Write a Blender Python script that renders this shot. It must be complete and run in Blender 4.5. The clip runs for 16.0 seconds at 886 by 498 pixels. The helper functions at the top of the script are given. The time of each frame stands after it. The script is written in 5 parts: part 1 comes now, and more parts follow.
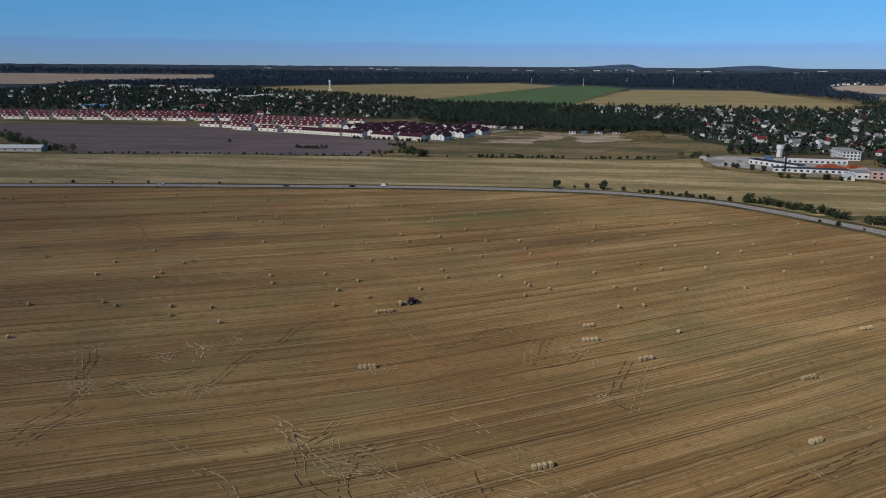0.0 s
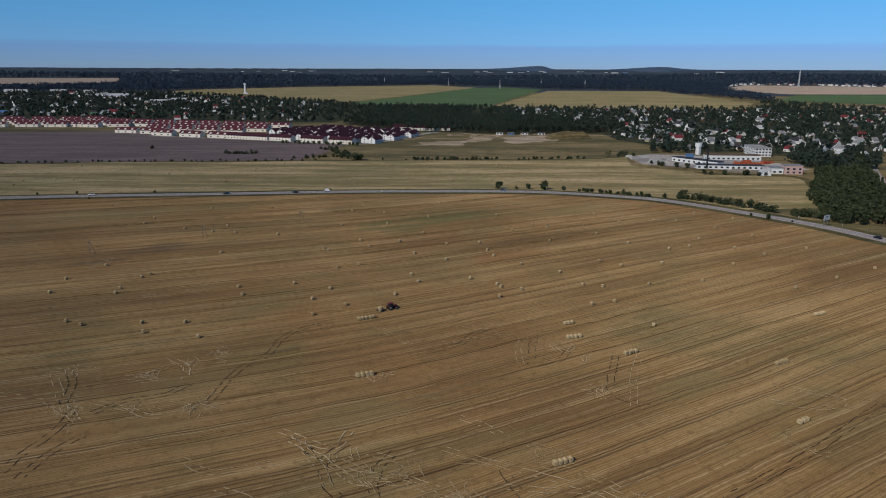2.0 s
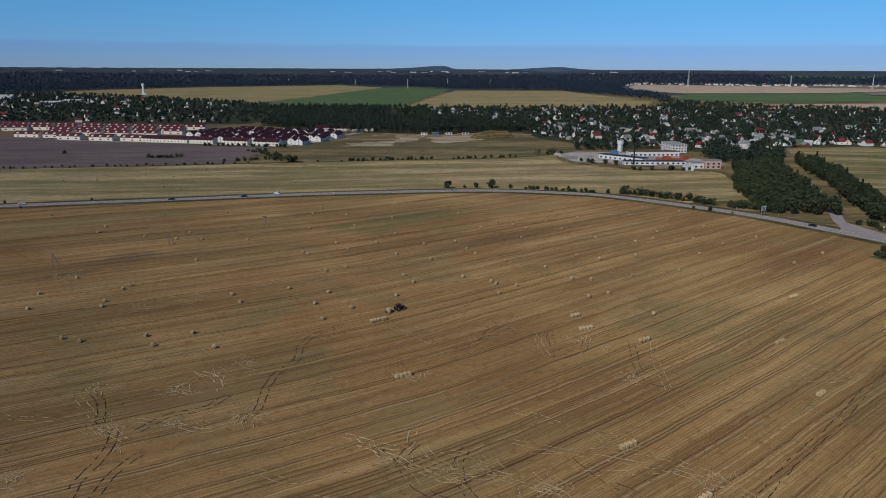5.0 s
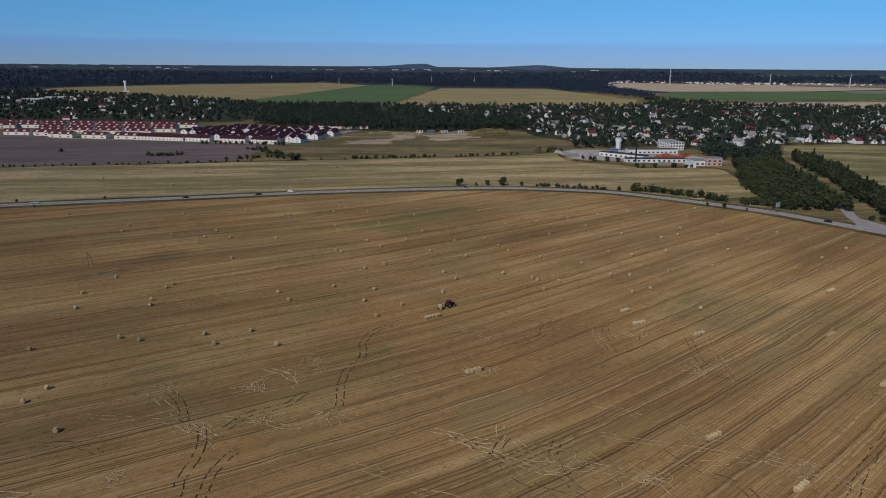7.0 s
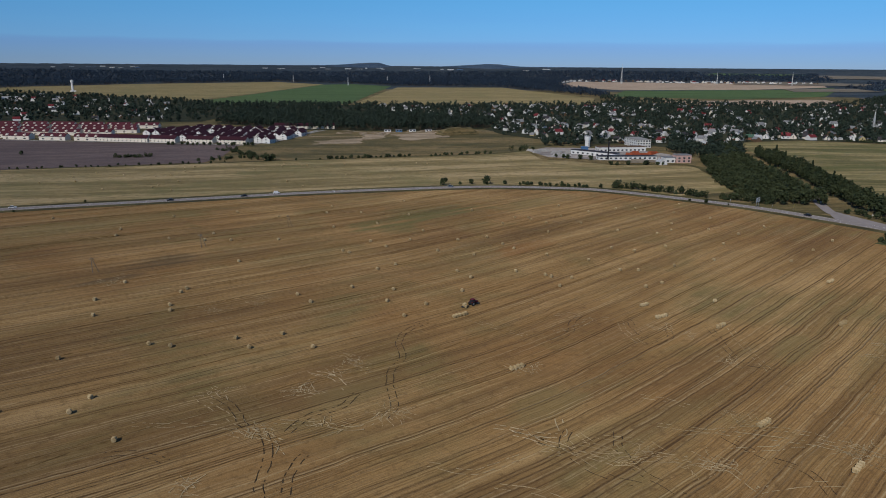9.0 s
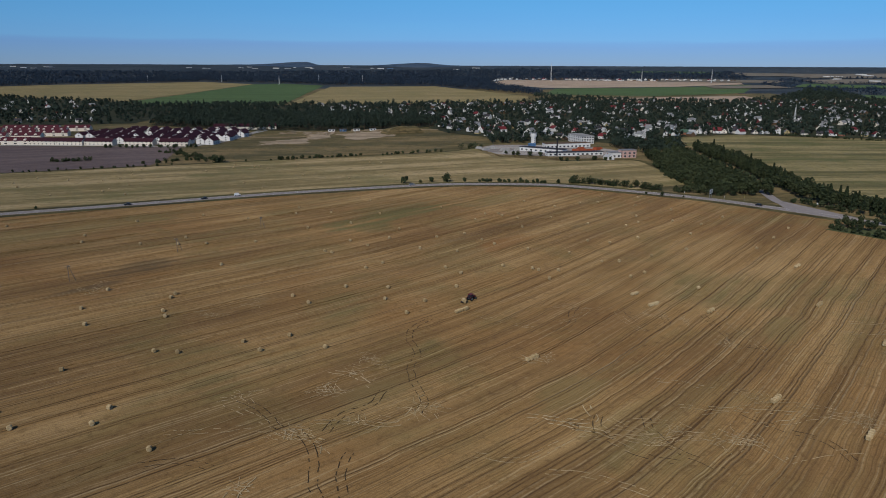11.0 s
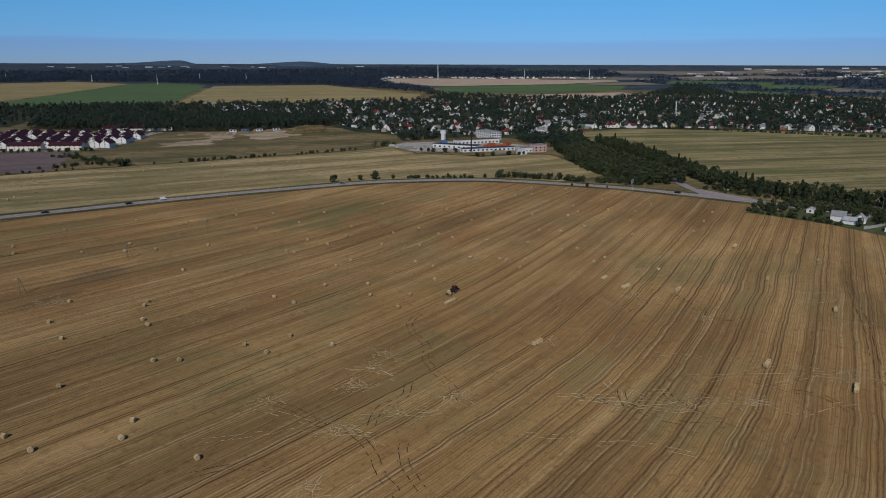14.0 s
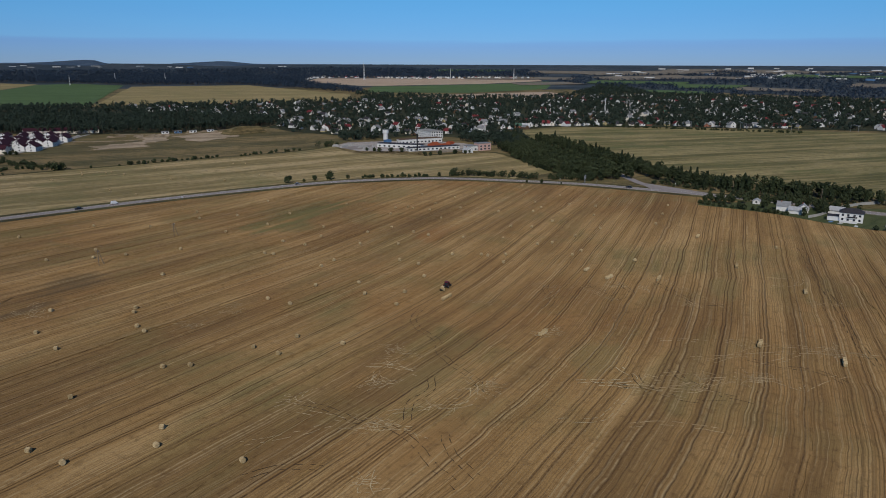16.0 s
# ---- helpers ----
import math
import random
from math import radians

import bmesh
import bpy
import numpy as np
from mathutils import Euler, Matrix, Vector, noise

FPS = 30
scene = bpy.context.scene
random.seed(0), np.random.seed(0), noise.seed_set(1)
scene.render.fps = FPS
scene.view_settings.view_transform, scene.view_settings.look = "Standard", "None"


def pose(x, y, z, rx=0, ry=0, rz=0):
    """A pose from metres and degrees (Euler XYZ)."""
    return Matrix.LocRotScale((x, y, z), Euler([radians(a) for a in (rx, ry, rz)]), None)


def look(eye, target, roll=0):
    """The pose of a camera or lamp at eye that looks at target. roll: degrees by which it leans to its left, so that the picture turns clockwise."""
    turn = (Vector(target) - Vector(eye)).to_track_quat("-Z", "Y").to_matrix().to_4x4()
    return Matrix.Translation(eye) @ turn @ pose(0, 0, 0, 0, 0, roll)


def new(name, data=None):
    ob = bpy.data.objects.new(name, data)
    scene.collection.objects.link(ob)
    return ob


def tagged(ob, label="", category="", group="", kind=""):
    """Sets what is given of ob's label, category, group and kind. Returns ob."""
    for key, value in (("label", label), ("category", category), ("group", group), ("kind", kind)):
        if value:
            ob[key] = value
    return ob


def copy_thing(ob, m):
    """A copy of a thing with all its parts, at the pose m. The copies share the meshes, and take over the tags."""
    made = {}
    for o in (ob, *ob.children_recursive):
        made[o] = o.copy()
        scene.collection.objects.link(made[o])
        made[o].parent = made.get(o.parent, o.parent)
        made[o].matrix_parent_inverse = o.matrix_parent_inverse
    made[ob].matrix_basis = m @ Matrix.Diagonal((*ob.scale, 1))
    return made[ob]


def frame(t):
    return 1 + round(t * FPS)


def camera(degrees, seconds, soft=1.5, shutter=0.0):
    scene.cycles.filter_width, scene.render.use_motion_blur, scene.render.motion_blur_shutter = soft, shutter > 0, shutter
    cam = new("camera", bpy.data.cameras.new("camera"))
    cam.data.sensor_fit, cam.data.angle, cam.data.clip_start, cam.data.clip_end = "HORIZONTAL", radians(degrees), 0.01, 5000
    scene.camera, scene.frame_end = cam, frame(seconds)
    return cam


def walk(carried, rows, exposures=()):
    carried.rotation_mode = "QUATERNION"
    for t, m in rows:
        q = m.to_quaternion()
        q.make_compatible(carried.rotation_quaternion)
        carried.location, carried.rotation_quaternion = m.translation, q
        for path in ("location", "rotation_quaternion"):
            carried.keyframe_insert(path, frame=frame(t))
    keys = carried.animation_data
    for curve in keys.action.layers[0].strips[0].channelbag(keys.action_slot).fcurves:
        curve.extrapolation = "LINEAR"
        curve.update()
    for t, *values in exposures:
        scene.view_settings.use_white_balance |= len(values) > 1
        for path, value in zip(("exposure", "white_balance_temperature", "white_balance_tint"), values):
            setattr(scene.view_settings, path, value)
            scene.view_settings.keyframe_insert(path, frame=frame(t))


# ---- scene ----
cam = camera(64.4, 16.0, soft=0.95)
METRES, EYE, TILT, LEAN, TURN = 190.0, 80.0, -14.5, -0.4, 0.0
ROWS = [
    (0.0, 0.0, 0.0, 0.0, -0.0, 0.0, 0.0),
    (0.5, -0.0245, -0.0019, 0.0013, -1.8, 0.04, 0.52),
    (1.0, -0.0511, -0.0033, 0.0026, -3.47, 0.09, 1.0),
    (1.5, -0.0793, -0.0041, 0.0042, -5.08, 0.09, 1.47),
    (2.0, -0.1087, -0.0039, 0.006, -6.68, 0.03, 1.91),
    (2.5, -0.1388, -0.0032, 0.0078, -8.25, -0.06, 2.32),
    (3.0, -0.1693, -0.002, 0.0097, -9.79, -0.1, 2.73),
    (3.5, -0.2005, 0.0001, 0.0115, -11.32, -0.17, 3.08),
    (4.0, -0.2318, 0.0032, 0.013, -12.83, -0.25, 3.46),
    (6.5, -0.393, 0.0317, 0.0203, -15.65, -0.58, 3.92),
    (7.0, -0.4254, 0.0389, 0.0226, -16.3, -0.68, 4.08),
    (7.5, -0.4581, 0.0463, 0.0252, -17.29, -0.79, 4.34),
    (8.0, -0.4908, 0.0541, 0.0279, -18.3, -0.89, 4.57),
    (8.5, -0.5229, 0.0619, 0.031, -19.27, -1.0, 4.78),
    (9.0, -0.5529, 0.0699, 0.0337, -20.21, -1.08, 5.02),
    (11.5, -0.7003, 0.1155, 0.0439, -27.46, -1.93, 6.93),
    (12.0, -0.7285, 0.1264, 0.0458, -29.03, -2.12, 7.29),
    (12.5, -0.7561, 0.1379, 0.0478, -30.56, -2.35, 7.64),
    (13.0, -0.7835, 0.1509, 0.0504, -32.13, -2.59, 7.99),
    (13.5, -0.8114, 0.1646, 0.0536, -33.69, -2.83, 8.32),
    (14.0, -0.8391, 0.1793, 0.057, -35.24, -3.08, 8.63),
    (14.5, -0.8662, 0.1948, 0.0602, -36.79, -3.33, 8.95),
    (15.0, -0.8939, 0.211, 0.064, -38.37, -3.59, 9.25),
    (15.5, -0.922, 0.2281, 0.0678, -39.96, -3.84, 9.53),
    (16.0, -0.9501, 0.246, 0.072, -41.49, -4.08, 9.8),
]

walk(cam, [(t, pose(0, 0, EYE, TILT, LEAN, TURN) @ pose(METRES * x, METRES * y, METRES * z, 90 + pitch, roll, yaw)) for t, x, y, z, yaw, pitch, roll in ROWS],
     exposures=[(0.0, -0.55), (4.0, -0.60), (9.0, -0.67), (16.0, -0.76)])

# ---- light ----
SUN_EL, SUN_AZ = 35.0, 228.0     # degrees; azimuth clockwise from +y, where the sun stands
SKY_BANK = (0.22, 0.345, 0.62)
SKY_LOW, SKY_HAZE, SKY_MID, SKY_HIGH = (0.215, 0.305, 0.53), (0.23, 0.41, 0.68), (0.25, 0.545, 0.74), (0.31, 0.385, 0.47)
world = bpy.data.worlds.new("world")
scene.world = world
world.use_nodes = True
wn, wl = world.node_tree.nodes, world.node_tree.links
sky = wn.new("ShaderNodeTexSky")
sky.sky_type, sky.sun_disc = "NISHITA", False
sky.sun_elevation, sky.sun_rotation = radians(SUN_EL), radians(SUN_AZ)
sky.altitude, sky.air_density, sky.dust_density, sky.ozone_density = 100, 0.7, 0.0, 3.0
wn["Background"].inputs[1].default_value = 0.178
sep, ramp, tint = wn.new("ShaderNodeSeparateXYZ"), wn.new("ShaderNodeValToRGB"), wn.new("ShaderNodeMix")
wl.new(wn.new("ShaderNodeTexCoord").outputs["Generated"], sep.inputs[0])
# a thin haze bank lies along the horizon, with an uneven upper edge
drift, lift, puff = wn.new("ShaderNodeMapping"), wn.new("ShaderNodeMath"), wn.new("ShaderNodeTexNoise")
wl.new(sep.inputs[0].links[0].from_socket, drift.inputs[0])
drift.inputs["Scale"].default_value = (5, 5, 60)
wl.new(drift.outputs[0], puff.inputs["Vector"])
puff.inputs["Scale"].default_value, puff.inputs["Detail"].default_value = 1.0, 4.0
lift.operation = "MULTIPLY_ADD"
wl.new(puff.outputs["Fac"], lift.inputs[0])
lift.inputs[1].default_value = 0.010
wl.new(sep.outputs[2], lift.inputs[2])
wl.new(lift.outputs[0], ramp.inputs[0])
SKY_STOPS = ((0.0, SKY_LOW), (0.034, SKY_BANK), (0.039, SKY_HAZE), (0.1, SKY_MID), (0.4, SKY_HIGH), (1.0, (1.0, 1.0, 1.0)))
while len(ramp.color_ramp.elements) < len(SKY_STOPS):
    ramp.color_ramp.elements.new(0.5)
for stop, (at, colour) in zip(ramp.color_ramp.elements, SKY_STOPS):
    stop.position, stop.color = at, (*colour, 1)
tint.data_type, tint.blend_type = "RGBA", "MULTIPLY"
tint.inputs[0].default_value = 1.0
wl.new(sky.outputs[0], tint.inputs[6])
wl.new(ramp.outputs[0], tint.inputs[7])
wl.new(tint.outputs[2], wn["Background"].inputs[0])
sun = new("sun", bpy.data.lights.new("sun", "SUN"))
sun.data.energy, sun.data.angle, sun.data.color = 3.6, radians(0.5), (1.0, 0.95, 0.87)
a, e = radians(SUN_AZ), radians(SUN_EL)
sun.matrix_world = look((0, 0, 300), (-math.sin(a) * math.cos(e), -math.cos(a) * math.cos(e), 300 - math.sin(e)))


# ---- materials ----
class Nodes:
    """A small writer of node trees."""

    def __init__(self, name, rough=0.9):
        self.mat = bpy.data.materials.new(name)
        self.mat.use_nodes = True
        self.t = self.mat.node_tree
        self.bsdf = self.t.nodes["Principled BSDF"]
        self.bsdf.inputs["Roughness"].default_value = rough
        self.bsdf.inputs["Specular IOR Level"].default_value = 0.2
        self.bsdf.inputs["Diffuse Roughness"].default_value = 1.0 if rough > 0.9 else 0.0

    def put(self, socket, value):
        if isinstance(value, bpy.types.NodeSocket):
            self.t.links.new(value, socket)
        elif value is not None:
            socket.default_value = value

    def node(self, kind, **sockets):
        n = self.t.nodes.new(kind)
        for k, v in sockets.items():
            self.put(n.inputs[k], v)
        return n

    def place(self):
        return self.t.nodes.new("ShaderNodeNewGeometry").outputs["Position"]

    def turned(self, vec, degrees, scale):
        for turn, size in (((0, 0, radians(degrees)), (1, 1, 1)), ((0, 0, 0), scale)):
            n = self.t.nodes.new("ShaderNodeMapping")
            self.put(n.inputs["Vector"], vec)
            n.inputs["Rotation"].default_value, n.inputs["Scale"].default_value = turn, size
            vec = n.outputs[0]
        return vec

    def noise(self, vec, scale, detail=3.0, rough=0.55, warp=0.0):
        n = self.node("ShaderNodeTexNoise", Vector=vec, Scale=scale, Detail=detail, Roughness=rough, Distortion=warp)
        return n.outputs["Fac"]

    def math(self, op, a, b=None, c=None):
        n = self.t.nodes.new("ShaderNodeMath")
        n.operation = op
        for i, v in enumerate((a, b, c)):
            self.put(n.inputs[i], v)
        return n.outputs[0]

    def ramp(self, fac, *stops):
        n = self.t.nodes.new("ShaderNodeValToRGB")
        self.put(n.inputs[0], fac)
        el = n.color_ramp.elements
        while len(el) < len(stops):
            el.new(0.5)
        for s, (p, c) in zip(el, stops):
            s.position = p
            s.color = (*c, 1) if isinstance(c, tuple) else (c, c, c, 1)
        return n.outputs[0]

    def mix(self, fac, a, b, kind="MIX"):
        n = self.t.nodes.new("ShaderNodeMix")
        n.data_type, n.blend_type = "RGBA", kind
        self.put(n.inputs[0], fac)
        for s, v in ((n.inputs[6], a), (n.inputs[7], b)):
            self.put(s, (*v, 1) if isinstance(v, tuple) else v)
        return n.outputs[2]

    def bump(self, height, strength, distance):
        n = self.node("ShaderNodeBump", Height=height, Strength=strength, Distance=distance)
        self.put(self.bsdf.inputs["Normal"], n.outputs[0])

    def done(self, colour):
        self.put(self.bsdf.inputs["Base Color"], (*colour, 1) if isinstance(colour, tuple) else colour)
        return self.mat


def plain(name, colour, rough=0.8, vary=0.12, scale=0.8, metal=0.0):
    """Paint, plaster or metal with stains and grain, a little different on each thing."""
    m = Nodes(name, rough)
    p = m.place()
    big, fine = m.noise(p, scale, 4), m.noise(p, scale * 9, 2)
    lo, hi = tuple(c * (1 - vary) for c in colour), tuple(min(1, c * (1 + vary)) for c in colour)
    c = m.mix(m.ramp(big, (0.3, 0.0), (0.7, 1.0)), lo, hi)
    c = m.mix(0.25, c, m.mix(fine, lo, hi))
    info = m.t.nodes.new("ShaderNodeObjectInfo").outputs["Random"]
    c = m.mix(m.math("MULTIPLY", info, vary * 1.5), c, tuple(x * 0.6 for x in colour))
    m.bsdf.inputs["Metallic"].default_value = metal
    m.bump(fine, 0.15, 0.02)
    return m.done(c)


def leaves(name, dark, light, size=9.0):
    """Foliage: each leaf clump and each tree a little different."""
    m = Nodes(name, 0.75)
    p = m.place()
    isl = m.t.nodes.new("ShaderNodeNewGeometry").outputs["Random Per Island"]
    tree = m.ramp(m.noise(p, 1 / size, 2), (0.35, 0.0), (0.65, 1.0))
    c = m.mix(tree, dark, light)
    c = m.mix(m.math("MULTIPLY", isl, 0.6), c, tuple(x * 1.5 for x in light))
    return m.done(c)


def field(name, turn, tones, streak=0.5, lines=0.0, green=None, spread=60.0):
    """A cropped or mown field: long streaks across one direction, patches, and fine grain."""
    m = Nodes(name, 0.95)
    p = m.place()
    shift = m.node("ShaderNodeVectorMath", **{})
    shift.operation = "MULTIPLY_ADD"
    m.put(shift.inputs[0], m.node("ShaderNodeTexNoise", Vector=p, Scale=0.02, Detail=2.0).outputs["Color"])
    shift.inputs[1].default_value = (5.0, 5.0, 0)
    m.put(shift.inputs[2], p)
    q = shift.outputs[0]
    rows_wide = m.noise(m.turned(q, turn, (0.005, 0.11, 1)), 1.0, 3, 0.65)
    rows_fine = m.noise(m.turned(q, turn, (0.012, 0.5, 1)), 1.0, 3, 0.65)
    patch = m.noise(p, 1 / spread, 4, 0.6, 0.6)
    grain = m.noise(p, 2.2, 3, 0.65)
    band = m.noise(m.turned(q, turn, (0.0022, 0.032, 1)), 1.0, 4, 0.7)
    v = m.math("ADD", m.math("MULTIPLY", rows_wide, streak), m.math("MULTIPLY", patch, 1 - streak))
    c = m.ramp(v, (0.41, tones[0]), (0.5, tones[1]), (0.59, tones[2]))
    c = m.mix(0.45, c, m.mix(m.ramp(rows_fine, (0.4, 0.0), (0.6, 1.0)), tuple(x * 0.6 for x in tones[1]), tuple(x * 1.4 for x in tones[1])))
    c = m.mix(m.ramp(band, (0.40, 0.7), (0.49, 0.0)), c, tones[0])
    c = m.mix(m.ramp(band, (0.51, 0.0), (0.60, 0.7)), c, tones[2])
    clump = m.noise(p, 0.22, 4, 0.7)
    c = m.mix(m.ramp(clump, (0.36, 0.5), (0.5, 0.0)), c, tuple(x * 0.7 for x in tones[0]))
    if green:
        g = m.ramp(m.noise(p, 0.011, 3, 0.6, 1.0), (0.5, 0.0), (0.68, 0.8))
        c = m.mix(m.math("MULTIPLY", g, m.ramp(rows_wide, (0.35, 0.3), (0.6, 1.0))), c, green)
    c = m.mix(m.ramp(grain, (0.2, 0.35), (0.8, 0.0)), c, tuple(x * 0.55 for x in tones[0]))
    m.bump(m.math("ADD", grain, m.math("MULTIPLY", rows_fine, 1.5)), 0.5, 0.25)
    return m.done(c)


def stubble_field():
    """Harvested straw stubble: swaths, dark wheel lines, straw trails, rusty and green patches."""
    m = Nodes("stubble", 0.95)
    p = m.place()
    q = p
    for size, amount in ((0.009, 3.0), (0.05, 1.5), (0.15, 0.65)):
        warp = m.node("ShaderNodeTexNoise", Vector=p, Scale=size, Detail=1.5, Roughness=0.5).outputs["Color"]
        add = m.t.nodes.new("ShaderNodeVectorMath")
        add.operation = "MULTIPLY_ADD"
        m.put(add.inputs[0], warp)
        add.inputs[1].default_value = (amount, amount, 0)
        m.put(add.inputs[2], q)
        q = add.outputs[0]
    ang = -ROW_TURN
    r = m.turned(q, ang, (1, 1, 1))
    # towards the west the swaths bend to a flatter line
    at, way = m.t.nodes.new("ShaderNodeSeparateXYZ"), m.t.nodes.new("ShaderNodeSeparateXYZ")
    m.put(at.inputs[0], p)
    m.put(way.inputs[0], r)
    east = m.math("SUBTRACT", at.outputs[0], BEND_X)
    bow = m.math("SUBTRACT", m.math("SQRT", m.math("ADD", m.math("MULTIPLY", east, east), BEND_W * BEND_W)), east)
    flat = m.node("ShaderNodeCombineXYZ", X=way.outputs[0], Y=m.math("SUBTRACT", way.outputs[1], m.math("MULTIPLY", bow, 0.453 * BEND_K)))
    r = flat.outputs[0]
    wide = m.noise(m.turned(r, 0, (0.0022, 0.045, 1)), 1.0, 3, 0.65)
    swath = m.noise(m.turned(r, 0, (0.005, 0.20, 1)), 1.0, 3, 0.6)
    fine = m.noise(m.turned(r, 0, (0.015, 1.9, 1)), 1.0, 3, 0.65)
    hair = m.noise(m.turned(r, 0, (0.05, 4.0, 1)), 1.0, 2, 0.6)
    patch = m.noise(p, 0.016, 4, 0.6, 0.8)
    patch2 = m.noise(m.turned(r, 0, (0.008, 0.022, 1)), 1.0, 4, 0.6)
    rust = m.noise(p, 0.0075, 3, 0.55, 0.4)
    grain = m.noise(p, 3.0, 3, 0.7)
    clod = m.noise(p, 0.4, 5, 0.7)
    c = m.ramp(m.math("ADD", m.math("MULTIPLY", swath, 0.35), m.math("MULTIPLY", patch2, 0.65)),
               (0.40, STRAW_DARK), (0.5, STRAW), (0.60, STRAW_LIGHT))
    c = m.mix(m.ramp(rust, (0.47, 0.0), (0.64, 0.6)), c, RUST)
    c = m.mix(m.ramp(wide, (0.38, 0.6), (0.49, 0.0)), c, tuple(0.62 * x for x in STRAW_DARK))
    c = m.mix(m.math("MULTIPLY", m.ramp(patch, (0.48, 0.0), (0.66, 0.85)), m.ramp(swath, (0.4, 0.3), (0.6, 1.0))), c, WEEDY)
    c = m.mix(m.ramp(fine, (0.34, 0.3), (0.43, 0.0)), c, SOIL)
    c = m.mix(m.ramp(fine, (0.56, 0.0), (0.70, 0.5)), c, STRAW_PALE)
    c = m.mix(m.ramp(hair, (0.35, 0.3), (0.5, 0.0)), c, SOIL)
    c = m.mix(m.ramp(clod, (0.34, 0.45), (0.48, 0.0)), c, SOIL)
    c = m.mix(m.ramp(clod, (0.6, 0.0), (0.74, 0.35)), c, STRAW_PALE)
    c = m.mix(m.ramp(grain, (0.25, 0.4), (0.6, 0.0)), c, SOIL)
    # weedy, rusty and bare patches with a shape of their own
    for x, y, long, wide_, colour, most in PATCHES:
        off = m.node("ShaderNodeVectorMath")
        off.operation = "SUBTRACT"
        m.put(off.inputs[0], q)
        off.inputs[1].default_value = (x, y, 0)
        size = m.node("ShaderNodeVectorMath")
        size.operation = "LENGTH"
        m.put(size.inputs[0], m.turned(off.outputs[0], ang, (1 / long, 1 / wide_, 0)))
        d = m.math("ADD", size.outputs["Value"], m.math("MULTIPLY", m.math("SUBTRACT", swath, 0.5), 2.5))
        d = m.math("ADD", d, m.math("MULTIPLY", m.math("SUBTRACT", patch, 0.5), 3.6))
        c = m.mix(m.ramp(d, (0.35, most), (1.0, 0.0)), c, colour)
    # wheel lines: pairs between the swaths, and thin drill lines
    line = m.t.nodes.new("ShaderNodeSeparateXYZ")
    m.put(line.inputs[0], r)
    broken = m.ramp(clod, (0.36, 0.2), (0.54, 1.0))
    high = m.math("ADD", m.math("MULTIPLY", grain, 0.4), m.math("MULTIPLY", fine, 1.0))
    for period, at, sharp, seed, weight in ((5.3, 0.95, 2.6, 0.16, 0.95), (3.1, 0.5, 3.0, 0.12, 0.9), (0.9, 0.35, 5.0, 0.09, 0.3)):
        per = m.math("PINGPONG", line.outputs[1], period)
        near = m.math("ABSOLUTE", m.math("SUBTRACT", per, at))
        rut = m.math("SUBTRACT", 1.0, m.math("MINIMUM", m.math("MULTIPLY", near, sharp), 1.0))
        some = m.ramp(m.noise(m.turned(r, 0, (0.003, seed, 1)), 1.0, 2), (0.44, 0.0), (0.52, 1.0))
        rut = m.math("MULTIPLY", m.math("MULTIPLY", rut, some), broken)
        c = m.mix(m.math("MULTIPLY", rut, weight), c, SOIL)
        high = m.math("SUBTRACT", high, rut)
    lay = m.math("PINGPONG", m.math("ADD", line.outputs[1], 2.3), 2.7)
    lay = m.math("SUBTRACT", 1.0, m.math("MINIMUM", m.math("MULTIPLY", m.math("ABSOLUTE", m.math("SUBTRACT", lay, 0.6)), 2.8), 1.0))
    some = m.ramp(m.noise(m.turned(r, 0, (0.006, 0.16, 1)), 1.0, 2), (0.52, 0.0), (0.6, 0.5))
    c = m.mix(m.math("MULTIPLY", m.math("MULTIPLY", lay, some), broken), c, STRAW_PALE)
    m.bump(high, 0.7, 0.3)
    return m.done(c)


PATCHES = [(34, 400, 46, 26, (0.125, 0.125, 0.048), 0.7), (-110, 336, 18, 10, (0.10, 0.075, 0.04), 0.6), (-183, 310, 9, 3, (0.08, 0.058, 0.034), 0.7), (46, 303, 24, 7, (0.26, 0.125, 0.045), 0.5),
           (-20, 158, 14, 7, (0.21, 0.16, 0.066), 0.5), (-65, 180, 18, 8, (0.20, 0.155, 0.066), 0.5), (70, 166, 16, 6, (0.20, 0.16, 0.066), 0.5), (-131, 311, 12, 4, (0.09, 0.064, 0.036), 0.6),
           (-150, 420, 70, 20, (0.19, 0.155, 0.06), 0.6), (120, 420, 40, 14, (0.18, 0.15, 0.06), 0.5)]
BEND_X, BEND_W, BEND_K = -15.0, 35.0, 0.22     # where, how gently and how much the swaths bend
ROW_TURN = 25.5      # direction of the swaths, degrees from +x
STRAW, STRAW_DARK, STRAW_LIGHT = (0.345, 0.212, 0.084), (0.23, 0.136, 0.054), (0.44, 0.288, 0.126)
STRAW_PALE, SOIL, RUST, WEEDY = (0.50, 0.38, 0.21), (0.085, 0.047, 0.02), (0.27, 0.135, 0.047), (0.20, 0.162, 0.064)
M_STUBBLE = stubble_field()
M_MEADOW = field("meadow_grass", 10, ((0.06, 0.056, 0.024), (0.155, 0.118, 0.053), (0.27, 0.19, 0.092)), 0.3, green=(0.075, 0.075, 0.032), spread=45)
M_PALE = field("mown_field", 0, ((0.15, 0.118, 0.05), (0.28, 0.212, 0.098), (0.45, 0.34, 0.185)), 0.72, green=(0.13, 0.13, 0.05))
M_RFIELD = field("mown_field_green", 25, ((0.085, 0.08, 0.03), (0.185, 0.155, 0.066), (0.36, 0.285, 0.14)), 0.72, green=(0.10, 0.11, 0.038), spread=40)
